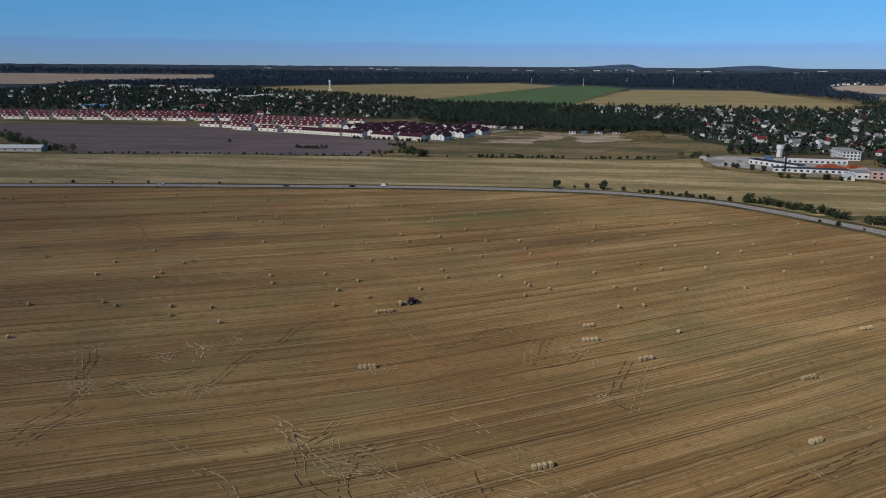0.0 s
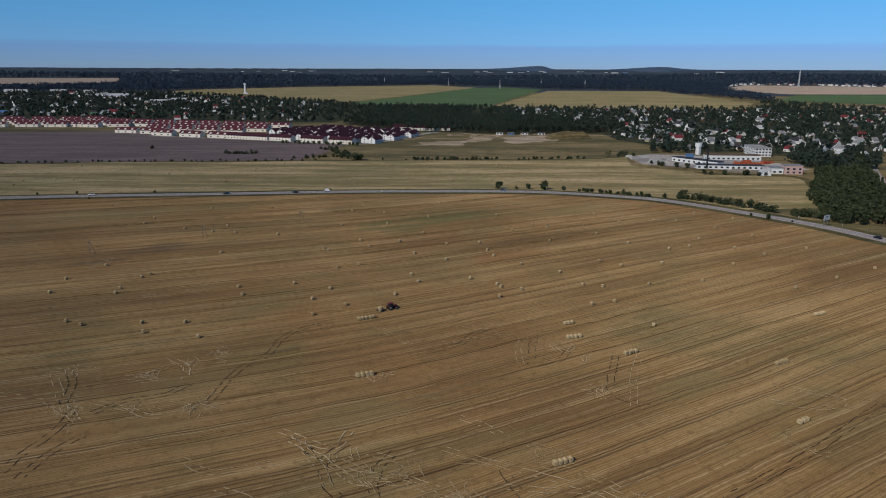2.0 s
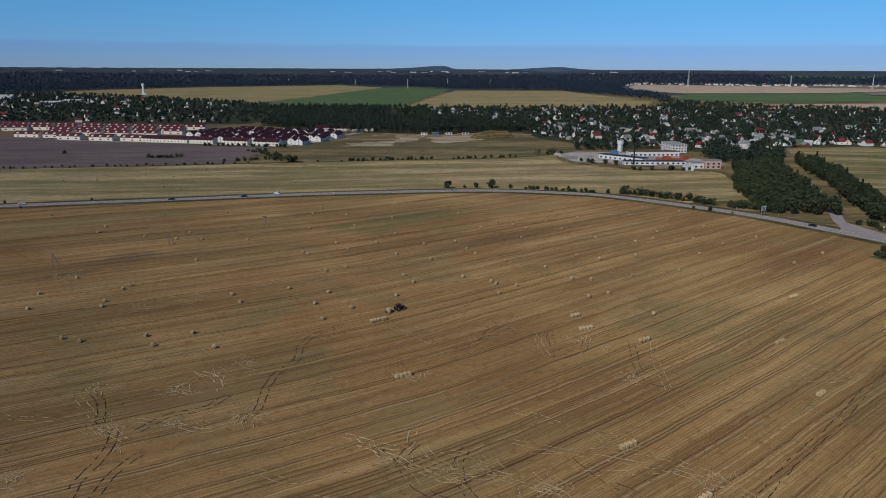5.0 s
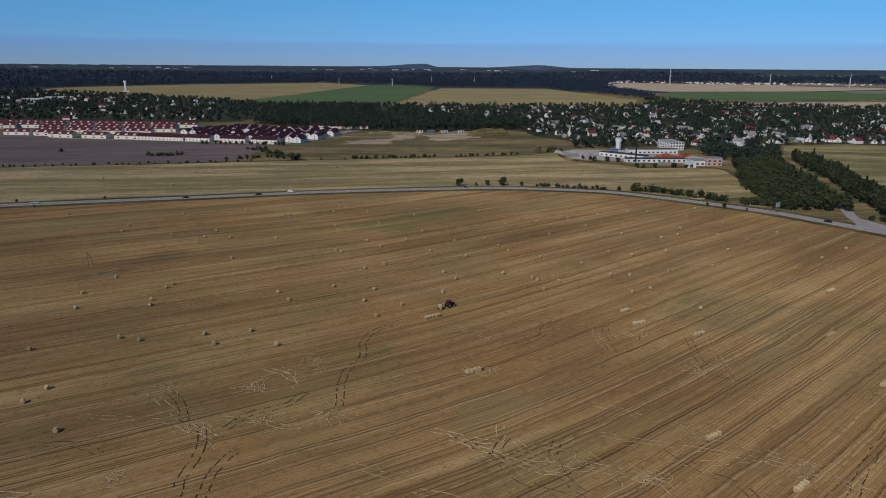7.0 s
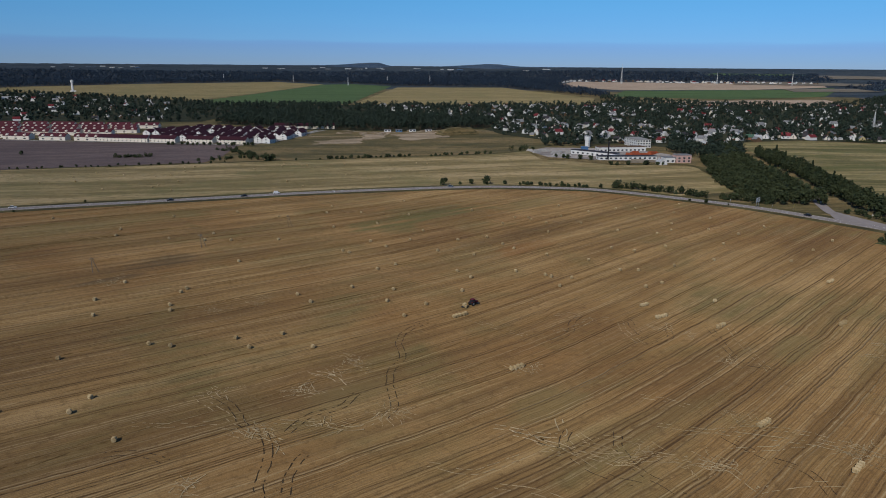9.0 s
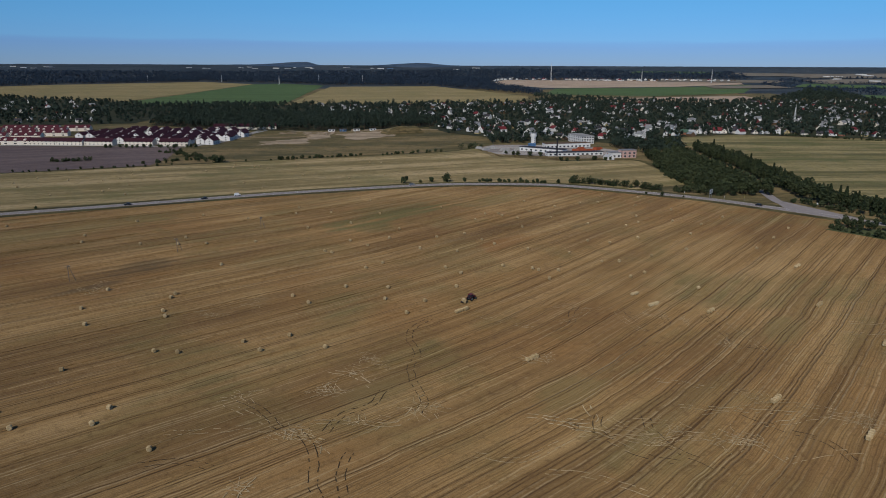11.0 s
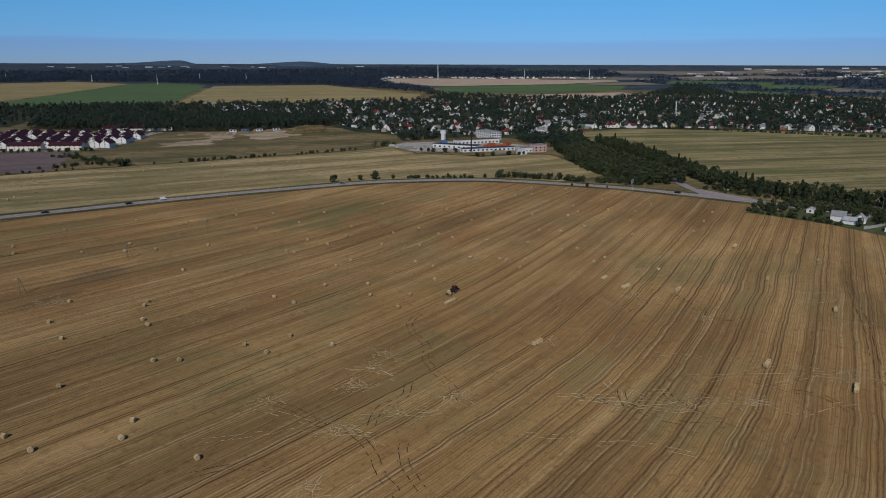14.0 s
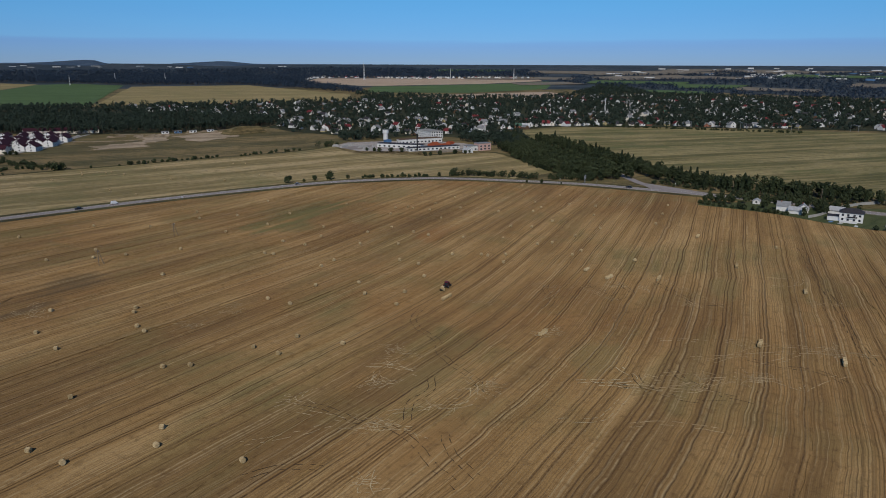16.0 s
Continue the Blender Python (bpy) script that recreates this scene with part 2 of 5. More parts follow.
M_PLOW = field("ploughed_soil", 4, ((0.10, 0.074, 0.072), (0.14, 0.104, 0.10), (0.175, 0.13, 0.12)), 0.5)
M_GREEN = field("green_crop", 20, ((0.06, 0.095, 0.036), (0.075, 0.122, 0.045), (0.10, 0.15, 0.055)), 0.5)
M_YELLOW = field("ripe_field", 15, ((0.20, 0.16, 0.07), (0.26, 0.205, 0.09), (0.33, 0.25, 0.125)), 0.5, green=(0.17, 0.155, 0.065))
M_TAN = field("bare_far_field", 5, ((0.30, 0.22, 0.16), (0.38, 0.29, 0.21), (0.46, 0.35, 0.26)), 0.5)
M_FARTAN = field("dull_far_field", 5, ((0.13, 0.115, 0.09), (0.17, 0.145, 0.11), (0.23, 0.19, 0.15)), 0.5)
M_SAND = field("sandy_ground", 10, ((0.22, 0.17, 0.11), (0.34, 0.26, 0.18), (0.44, 0.35, 0.25)), 0.2, spread=20)
M_YARD = field("gravel_yard", 0, ((0.18, 0.16, 0.15), (0.30, 0.27, 0.25), (0.42, 0.38, 0.35)), 0.2, spread=15)
M_VERGE = field("rough_verge", 0, ((0.045, 0.04, 0.018), (0.08, 0.07, 0.028), (0.13, 0.11, 0.045)), 0.2, green=(0.055, 0.065, 0.02), spread=14)
M_LAWN = field("lawn", 0, ((0.045, 0.058, 0.022), (0.06, 0.075, 0.028), (0.09, 0.10, 0.045)), 0.2, spread=10)
# wooded far land with the blue of distance haze mixed into its tones
M_HAZY_LAND = field("hazy_wooded_land", 8, ((0.018, 0.028, 0.038), (0.034, 0.046, 0.058), (0.085, 0.095, 0.10)), 0.4, spread=260)
M_ASPHALT = plain("asphalt", (0.23, 0.205, 0.20), 0.95, 0.15, 0.3)
M_SHOULDER = plain("gravel_shoulder", (0.26, 0.22, 0.17), 0.95, 0.3, 0.6)
M_PAINT = plain("road_paint", (0.75, 0.75, 0.72), 0.6, 0.1)
M_LEAF = leaves("broad_leaves", (0.018, 0.028, 0.013), (0.050, 0.062, 0.027))
M_LEAF_FAR = leaves("far_leaves", (0.015, 0.025, 0.018), (0.034, 0.049, 0.034), 14)
# blue distance haze is put into the colour of these far leaves
M_LEAF_HAZE = leaves("haze_blue_forest", (0.015, 0.026, 0.044), (0.027, 0.044, 0.068), 40)
M_PINE = leaves("conifer_needles", (0.015, 0.024, 0.012), (0.030, 0.042, 0.018))
M_BARK = plain("bark", (0.11, 0.08, 0.055), 0.9, 0.3, 2.0)
M_WHITE = plain("white_render", (0.78, 0.77, 0.74), 0.8, 0.08)
M_CREAM = plain("cream_render", (0.80, 0.73, 0.62), 0.8, 0.08)
M_MAROON = plain("maroon_roof", (0.06, 0.018, 0.026), 0.7, 0.25)
M_ESTATE = plain("dark_red_roof", (0.105, 0.026, 0.034), 0.7, 0.25)
M_REDROOF = plain("red_roof", (0.21, 0.038, 0.042), 0.7, 0.3)
M_GREYROOF = plain("grey_roof", (0.28, 0.28, 0.28), 0.7, 0.25)
M_DARKROOF = plain("dark_roof", (0.06, 0.055, 0.06), 0.7, 0.25)
M_BROWN = plain("brown_boards", (0.16, 0.10, 0.06), 0.85, 0.3)
M_GLASS = plain("window_glass", (0.03, 0.035, 0.045), 0.15, 0.2)


# ---- ground ----
def interp(v, xs, ys):
    return float(np.interp(v, xs, ys))


def height(x, y):
    """The lie of the land: level by the field, a shallow dip by the village, rising to the far woods."""
    u = 0.35 * x + 0.94 * y
    r = math.hypot(x + 90, y - 20)
    return (interp(u, (300, 400, 480, 640, 800, 1000, 1600, 2200, 3000), (0, -2, -4, -7, -8, -8, -4, 8, 12))
            + interp(r, (2300, 3000, 3700, 4400, 4850), (0, 10, 29, 54, 74)))


def part(name, bm, material, parent=None, label=""):
    me = bpy.data.meshes.new(name)
    bm.normal_update()
    bm.to_mesh(me)
    bm.free()
    for m in material if isinstance(material, (list, tuple)) else [material]:
        me.materials.append(m)
    ob = new(name, me)
    if parent is not None:
        ob.parent = parent
    if label:
        tagged(ob, label)
    return ob


def thing(name, label, category, group="", m=None):
    ob = tagged(new(name), label, category, group)
    ob.empty_display_size = 0.5
    if m is not None:
        ob.matrix_basis = m
    return ob


def raw(name, verts, faces, material, parent=None):
    me = bpy.data.meshes.new(name)
    me.from_pydata(verts, [], faces)
    me.materials.append(material)
    ob = new(name, me)
    if parent is not None:
        ob.parent = parent
    return ob


def ground_sheet():
    us, vs = np.arange(-4900, 4901, 20.0), np.arange(-4900, 4901, 100.0)
    across, along = np.array((0.94, -0.35)) / 1.0061, np.array((0.35, 0.94)) / 1.0061
    verts, faces, n = [], [], len(vs)
    for u in us:
        for v in vs:
            x, y = (along * u / 1.0061 + across * v)
            verts.append((x, y, height(x, y)))
    for i in range(len(us) - 1):
        for j in range(n - 1):
            if math.hypot(us[i] + 10, vs[j] + 50) < 4850:
                faces.append((i * n + j, i * n + j + 1, (i + 1) * n + j + 1, (i + 1) * n + j)[::-1])
    me = bpy.data.meshes.new("ground")
    me.from_pydata(verts, [], faces)
    for m in (M_MEADOW, M_HAZY_LAND):
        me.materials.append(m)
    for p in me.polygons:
        # past 2350 m the sheet takes the haze-tinted land colour
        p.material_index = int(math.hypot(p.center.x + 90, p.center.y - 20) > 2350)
        p.use_smooth = True
    return tagged(new("ground", me), "open rolling farmland with rough dry grass", "ground", kind="structure")


def inside(x, y, poly):
    odd = False
    for (ax, ay), (bx, by) in zip(poly, poly[1:] + poly[:1]):
        if (ay > y) != (by > y) and x < (bx - ax) * (y - ay) / (by - ay) + ax:
            odd = not odd
    return odd


def smooth_line(points, step=8.0):
    out = []
    p = [Vector(q) for q in points]
    p = [2 * p[0] - p[1]] + p + [2 * p[-1] - p[-2]]
    for a, b, c, d in zip(p, p[1:], p[2:], p[3:]):
        n = max(2, int((c - b).length / step))
        for i in range(n):
            t = i / n
            out.append(0.5 * (2 * b + (c - a) * t + (2 * a - 5 * b + 4 * c - d) * t * t + (3 * b - a - 3 * c + d) * t ** 3))
    return out + [p[-2]]


def land(name, poly, material, label, category="field", lift=0.08, cell=None, rough=2.0):
    """A field laid on the ground sheet, following its slope, with an uneven edge."""
    edge = []
    for (ax, ay), (bx, by) in zip(poly, poly[1:] + poly[:1]):
        length = math.hypot(bx - ax, by - ay)
        k = max(1, int(length / (cell or 30)))
        for i in range(k):
            x, y = ax + (bx - ax) * i / k, ay + (by - ay) * i / k
            j = rough * (noise.noise((x * 0.03, y * 0.03, 1)) + (0.5 * noise.noise((x * 0.11, y * 0.11, 5)) if rough > 5 else 0))
            edge.append((x + j, y - j))
    bm = bmesh.new()
    face = bm.faces.new([bm.verts.new((x, y, 0)) for x, y in edge])
    if face.calc_area() and face.normal.z < 0:
        face.normal_flip()
    bmesh.ops.triangulate(bm, faces=bm.faces[:])
    # cut along lines across the slope, so that the sheet follows it
    us = [(0.35 * v.co.x + 0.94 * v.co.y) for v in bm.verts]
    for u in np.arange(min(us) // 20 * 20 + 20, max(us), 20.0):
        bmesh.ops.bisect_plane(bm, geom=bm.verts[:] + bm.edges[:] + bm.faces[:], plane_co=(0.35 * u / 1.0061, 0.94 * u / 1.0061, 0), plane_no=(0.35, 0.94, 0))
    for v in bm.verts:
        v.co.z = height(v.co.x, v.co.y) + lift
    bm.normal_update()
    for f in bm.faces:
        if f.normal.z < 0:
            f.normal_flip()
    return tagged(part(name, bm, material), label, category, kind="structure")


def strip(name, line, width, material, label, category, lift, kind="structure", shift=0.0, parent=None):
    """A road or band of the given width along a line."""
    verts, faces = [], []
    n = len(line)
    for i, p in enumerate(line):
        d = (line[min(i + 1, n - 1)] - line[max(i - 1, 0)]).normalized()
        s = Vector((d.y, -d.x))
        for k in (-0.5, 0.5):
            q = p + s * (k * width + shift)
            verts.append((q.x, q.y, height(q.x, q.y) + lift))
    for i in range(n - 1):
        faces.append((2 * i, 2 * i + 1, 2 * i + 3, 2 * i + 2))
    return tagged(raw(name, verts, faces, material, parent), label, category, kind=kind)


ground_sheet()
ROAD = smooth_line([(-1500, 380), (-900, 440), (-500, 468), (-303, 480), (-210, 488), (-113, 493), (-40, 498), (15, 498), (75, 494), (110, 488), (137, 477), (162, 463),
                    (182, 448), (205, 412), (231, 358), (243, 311), (252, 262), (259, 205), (268, 150), (290, 40), (330, -200), (400, -900)])
SIDE = smooth_line([(248, 284), (262, 318), (280, 342), (305, 372), (340, 420), (385, 490), (440, 575), (500, 660)])
near_edge = [(p.x, p.y) for p in ROAD if p.x > -1400 and p.y > -800][::4]
land("stubble_field", near_edge + [(-300, -900), (-1400, -600)], M_STUBBLE, "harvested straw stubble field with long swath lines", lift=0.10, rough=0)
far_edge = [(p.x, p.y) for p in ROAD if p.x > -1000 and p.y > 395][::4]
land("mown_field", far_edge + [(276, 410), (352, 552), (283, 581), (239, 644), (262, 715), (206, 699), (91, 702), (-11, 703), (-160, 702), (-273, 703), (-360, 692), (-1000, 690)],
     M_PALE, "pale mown hay field with greenish bands", lift=0.12)
land("ploughed_field", [(-556, 891), (-363, 698), (-203, 706), (-80, 712), (-60, 760), (-33, 868), (-102, 898), (-278, 990), (-355, 1081), (-667, 1073), (-900, 1060)],
     M_PLOW, "bare ploughed field of purplish brown soil", lift=0.25)
land("hay_field", [(420, 520), (560, 713), (665, 708), (780, 590), (880, 440), (1000, 150), (1050, -200), (420, -200), (330, 100), (318, 212), (330, 290), (350, 370)],
     M_RFIELD, "mown hay field with greenish streaks", lift=0.2)
land("green_field", [(-42, 1817), (119, 2076), (418, 2618), (532, 2654), (631, 2463), (278, 1630), (6, 1710)], M_GREEN, "even green crop field", lift=0.6)
land("ripe_field", [(-639, 2406), (-557, 2535), (-193, 2739), (286, 2872), (426, 2640), (122, 2104), (-41, 1859), (-304, 2151)], M_YELLOW, "ripe yellowish grain field", lift=0.5)
land("ripe_field", [(285, 1625), (628, 2382), (985, 2300), (958, 1668), (831, 1487), (542, 1546)], M_YELLOW, "ripe yellowish grain field", lift=0.5)
land("tan_field", [(1230, 2380), (1500, 2680), (2300, 2150), (2120, 1960), (1750, 1930), (1290, 2040)], M_TAN, "pale tan harvested field", lift=0.6)
land("green_field", [(1280, 2000), (1780, 1900), (2120, 1930), (1960, 1780), (1680, 1575), (1300, 1560), (1060, 1740)], M_GREEN, "even green crop field", lift=0.6)
land("tan_field", [(1063, 1540), (1560, 1475), (1480, 1320), (1290, 1270), (1050, 1440)], M_TAN, "pale tan harvested field", lift=0.6)
land("tan_field", [(-1985, 3249), (-1082, 3435), (-941, 2984), (-1346, 2716), (-1445, 2552), (-1556, 2538)], M_TAN, "pale tan harvested field", lift=1.5)
FAR_CLEAR = []
for poly, mat, label in (([(2938, 2487), (3457, 2117), (3353, 1746), (2723, 2146)], M_FARTAN, "pale tan far field"), ([(2563, 2062), (3021, 1867), (2828, 1593), (2392, 1820)], M_FARTAN, "pale tan far field"),
                         ([(2008, 1022), (1881, 753), (1610, 708), (1669, 841)], M_FARTAN, "dry grassy far field"), ([(2282, 1467), (2464, 1250), (2218, 1196), (2083, 1330)], M_GREEN, "green far field"),
                         ([(3512, 1824), (4050, 1275), (3871, 1222), (3385, 1618)], M_FARTAN, "dry grassy far field"), ([(1860, 1911), (2119, 1844), (2026, 1666), (1756, 1761)], M_FARTAN, "pale tan far field")):
    land("far_field", poly, mat, label, lift=2.0)
for deg, far, wide, deep, mat in ((47, 3050, 9, 260, M_FARTAN), (56, 2750, 8, 300, M_GREEN), (61, 3250, 7, 300, M_FARTAN), (52, 3700, 9, 330, M_FARTAN), (66, 2500, 6, 200, M_FARTAN),
                                  (70, 3500, 8, 320, M_GREEN), (63, 4050, 10, 300, M_FARTAN), (44, 3900, 7, 260, M_GREEN), (74, 2900, 7, 260, M_FARTAN), (58, 2250, 7, 160, M_GREEN)):
    ring = [(-90 + d * math.sin(radians(deg + o * wide / 2)), 20 + d * math.cos(radians(deg + o * wide / 2))) for d, o in ((far, -1), (far + deep, -0.8), (far + deep * 0.8, 1), (far + deep * 0.1, 0.9))]
    FAR_CLEAR.append(ring)
    land("far_field", ring, mat, "long flat far field between woods", lift=2.0, rough=12)
land("sandy_ground", [(46, 850), (108, 848), (150, 915), (181, 980), (160, 985), (120, 905), (60, 884)], M_SAND, "bare sandy building ground", "ground", lift=0.25, cell=6, rough=14)
land("sandy_ground", [(174, 940), (246, 965), (236, 890), (168, 860)], M_SAND, "bare sandy building ground", "ground", lift=0.25, cell=6, rough=14)
land("factory_yard", [(255, 655), (300, 612), (360, 585), (395, 600), (390, 700), (300, 740), (262, 715)], M_YARD, "pale gravel factory yard", "ground", lift=0.2)
strip("verge", ROAD, 24, M_VERGE, "rough weedy road verge", "verge", 0.16)
for pts in ([(-1000, 690), (-360, 692), (-273, 704), (-160, 704), (-64, 705), (-11, 705), (91, 703), (207, 700), (262, 716)], [(-640, 985), (-556, 891), (-470, 790), (-363, 698)], [(283, 581), (352, 552), (276, 410)]):
    strip("field_margin", smooth_line(pts), 7, M_VERGE, "dark weedy field margin", "field margin", 0.2)
strip("road_shoulder", ROAD, 11.0, M_SHOULDER, "gravel road shoulder", "road shoulder", 0.22)
strip("road", ROAD, 8.0, M_ASPHALT, "grey asphalt two-lane country road", "road", 0.27)
strip("side_road", SIDE, 6.5, M_ASPHALT, "grey asphalt side road", "road", 0.30)


# ---- trees ----
def crown_mesh(trees, rng, clump=1.0, count=90, conifer=False):
    """Leaf clumps and tapered trunks for a list of (x, y, z, height, width): arrays of vertices and faces."""
    verts, faces, kinds = [], [], []
    base = 0
    for x, y, z, tall, wide in trees:
        n = int(count * (0.8 + 0.4 * rng.random()))
        if conifer:
            t = rng.random(n) ** 0.8
            hz = tall * (0.12 + 0.88 * t)
            rad = wide * 0.5 * (1 - t) * (0.45 + 0.6 * rng.random(n)) + 0.1
            ang = rng.random(n) * 2 * np.pi
            c = np.stack([x + rad * np.cos(ang), y + rad * np.sin(ang), z + hz], 1)
            out = np.stack([np.cos(ang), np.sin(ang), 0.5 + 0 * ang], 1)
        else:
            lobes = 7
            la, lr = rng.random(lobes) * 2 * np.pi, rng.random(lobes) * wide * 0.27
            lz = tall * (0.34 + 0.48 * rng.random(lobes))
            lw = wide * (0.20 + 0.14 * rng.random(lobes)) * (1.15 - 0.45 * (lz / tall))
            k = rng.integers(0, lobes, n)
            d = rng.normal(size=(n, 3))
            d /= np.linalg.norm(d, axis=1)[:, None]
            f = 0.65 + 0.4 * rng.random(n)
            c = np.stack([x + lr[k] * np.cos(la[k]) + d[:, 0] * lw[k] * f, y + lr[k] * np.sin(la[k]) + d[:, 1] * lw[k] * f,
                          z + np.maximum(lz[k] + d[:, 2] * lw[k] * f * 1.1, 0.25 * clump)], 1)
            out = d
        s = clump * (0.6 + 0.8 * rng.random(n))
        nrm = out + 0.7 * rng.normal(size=(n, 3))
        nrm /= np.linalg.norm(nrm, axis=1)[:, None]
        u = np.cross(nrm, rng.normal(size=(n, 3)))
        u /= np.linalg.norm(u, axis=1)[:, None]
        w = np.cross(nrm, u)
        for su, sw in ((-1, -0.5), (0.3, -1), (1, 0.4), (-0.2, 1)):
            verts.append((c + u * (su * s)[:, None] * 0.6 + w * (sw * s)[:, None] * 0.6)[:, None])
        quad = np.concatenate(verts[-4:], 1).reshape(-1, 3)
        del verts[-4:]
        verts.append(quad)
        faces.append((base + np.arange(4 * n)).reshape(-1, 4))
        kinds.append(np.zeros(n, int))
        base += 4 * n
        # tapered trunk
        a = np.arange(5) * 2 * np.pi / 5
        rb = 0.018 * tall + 0.05
        lo = np.stack([x + rb * np.cos(a), y + rb * np.sin(a), np.full(5, z - 0.3)], 1)
        hi = np.stack([x + rb * 0.35 * np.cos(a), y + rb * 0.35 * np.sin(a), np.full(5, z + tall * 0.7)], 1)
        verts.append(np.concatenate([lo, hi]))
        i = np.arange(5)
        faces.append(np.stack([base + i, base + (i + 1) % 5, base + 5 + (i + 1) % 5, base + 5 + i], 1))
        kinds.append(np.ones(5, int))
        base += 10
    return np.concatenate(verts), np.concatenate(faces), np.concatenate(kinds)


def quads(name, v, f, k, mats, parent=None):
    me = bpy.data.meshes.new(name)
    me.vertices.add(len(v))
    me.vertices.foreach_set("co", v.astype(np.float32).ravel())
    me.loops.add(f.size)
    me.loops.foreach_set("vertex_index", f.astype(np.int32).ravel())
    me.polygons.add(len(f))
    me.polygons.foreach_set("loop_start", np.arange(0, f.size, 4, dtype=np.int32))
    me.polygons.foreach_set("material_index", k.astype(np.int32))
    for m in mats:
        me.materials.append(m)
    me.update(calc_edges=True)
    ob = new(name, me)
    if parent is not None:
        ob.parent = parent
    return ob


def stand(name, label, poly, count, tall, wide, seed, clump=1.6, leafs=60, mat=None, avoid=(), conifer=False, even=0.6):
    """A wood, too dense to count: many trees in one mesh over a stretch of the plan."""
    rng = np.random.default_rng(seed)
    xs, ys = [p[0] for p in poly], [p[1] for p in poly]
    trees = []
    for _ in range(count * 12):
        if len(trees) >= count:
            break
        x, y = rng.uniform(min(xs), max(xs)), rng.uniform(min(ys), max(ys))
        if inside(x, y, poly) and not any(inside(x, y, a) for a in avoid):
            k = 1 + even * (rng.random() - 0.5)
            trees.append((x, y, height(x, y), tall * k, wide * (0.8 + 0.4 * rng.random()) * k ** 0.5))
    v, f, k = crown_mesh(trees, rng, clump, leafs, conifer)
    return tagged(quads(name, v, f, k, [mat or M_LEAF_FAR, M_BARK]), label, "trees", kind="stuff")


# the dark pine and birch wood behind the estate
stand("woodland", "dense dark wood of tall slender trees", [(-40, 1185), (72, 1045), (206, 985), (331, 990), (400, 1060), (330, 1200), (150, 1300), (20, 1380)], 2300, 14, 6.5, 1, 1.4, 46, even=0.3)
VILLAGE_W = [(-800, 1420), (-391, 1310), (-138, 1235), (-60, 1230), (10, 1400), (20, 1690), (-60, 1830), (-320, 2130), (-640, 2390), (-1300, 2450), (-1500, 2100), (-1100, 1500)]
VILLAGE_E = [(330, 985), (320, 900), (345, 800), (362, 752), (420, 745), (440, 690), (470, 660), (520, 680), (562, 724), (665, 717), (795, 600), (905, 450), (1030, 200), (1500, 100), (1900, 600),
             (1750, 1230), (1300, 1240), (1040, 1420), (960, 1600), (830, 1465), (540, 1525), (290, 1600), (150, 1330), (340, 1200), (410, 1060)]
WOOD = [(-40, 1185), (72, 1045), (206, 985), (331, 990), (400, 1060), (330, 1200), (150, 1300), (20, 1380)]
# ground below the tree stands, the shade of the crowns painted into its colour
M_SHADE_FLOOR = field("tree_shaded_ground", 0, ((0.022, 0.026, 0.014), (0.036, 0.04, 0.02), (0.06, 0.06, 0.032)), 0.2, spread=25)
land("village_ground", VILLAGE_W, M_SHADE_FLOOR, "weedy village ground under trees, painted dark with their shade", "ground", 0.3)
land("village_ground", VILLAGE_E, M_SHADE_FLOOR, "weedy village ground under trees, painted dark with their shade", "ground", 0.3)
land("forest_floor", WOOD, M_SHADE_FLOOR, "needle-strewn forest floor, painted dark with tree shade", "ground", 0.34)
land("forest_floor", [(150, 1330), (290, 1600), (20, 1690), (10, 1400)], M_SHADE_FLOOR, "needle-strewn forest floor, painted dark with tree shade", "ground", 0.34)
stand("village_trees", "dense leafy garden trees between village houses", VILLAGE_W, 3500, 9.5, 8.5, 2, 2.2, 28)
stand("village_trees", "dense leafy garden trees between village houses", VILLAGE_E, 6600, 10, 8.5, 3, 2.0, 32, even=0.8)
stand("woodland", "dense tree strip behind gardens", [(150, 1330), (290, 1600), (20, 1690), (10, 1400)], 420, 11, 8, 4, 1.8, 36)
# far woods: ragged front edges of the dark forest, haze blue in the leaf colour
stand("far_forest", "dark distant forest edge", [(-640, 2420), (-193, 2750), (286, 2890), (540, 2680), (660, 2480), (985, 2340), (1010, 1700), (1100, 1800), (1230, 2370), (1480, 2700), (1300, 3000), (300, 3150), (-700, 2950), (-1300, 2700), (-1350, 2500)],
      7500, 15, 13, 5, 2.6, 14, M_LEAF_HAZE, even=0.25)
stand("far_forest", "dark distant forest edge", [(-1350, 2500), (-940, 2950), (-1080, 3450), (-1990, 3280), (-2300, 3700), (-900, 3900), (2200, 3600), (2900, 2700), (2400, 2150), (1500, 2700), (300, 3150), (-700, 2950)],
      7000, 15, 18, 6, 3.6, 10, M_LEAF_HAZE, FAR_CLEAR, even=0.25)
stand("tree_belt", "dark tree strip between far fields", [(960, 1640), (1040, 1430), (1300, 1250), (1760, 1240), (2000, 1500), (1950, 1560), (1500, 1330), (1300, 1290), (1060, 1470), (1000, 1720)], 700, 11, 10, 7, 2.4, 22)
FAR_OPEN = ([(2938, 2487), (3457, 2117), (3353, 1746), (2723, 2146)], [(2563, 2062), (3021, 1867), (2828, 1593), (2392, 1820)], [(2008, 1022), (1881, 753), (1610, 708), (1669, 841)],
            [(2282, 1467), (2464, 1250), (2218, 1196), (2083, 1330)], [(3512, 1824), (4050, 1275), (3871, 1222), (3385, 1618)])
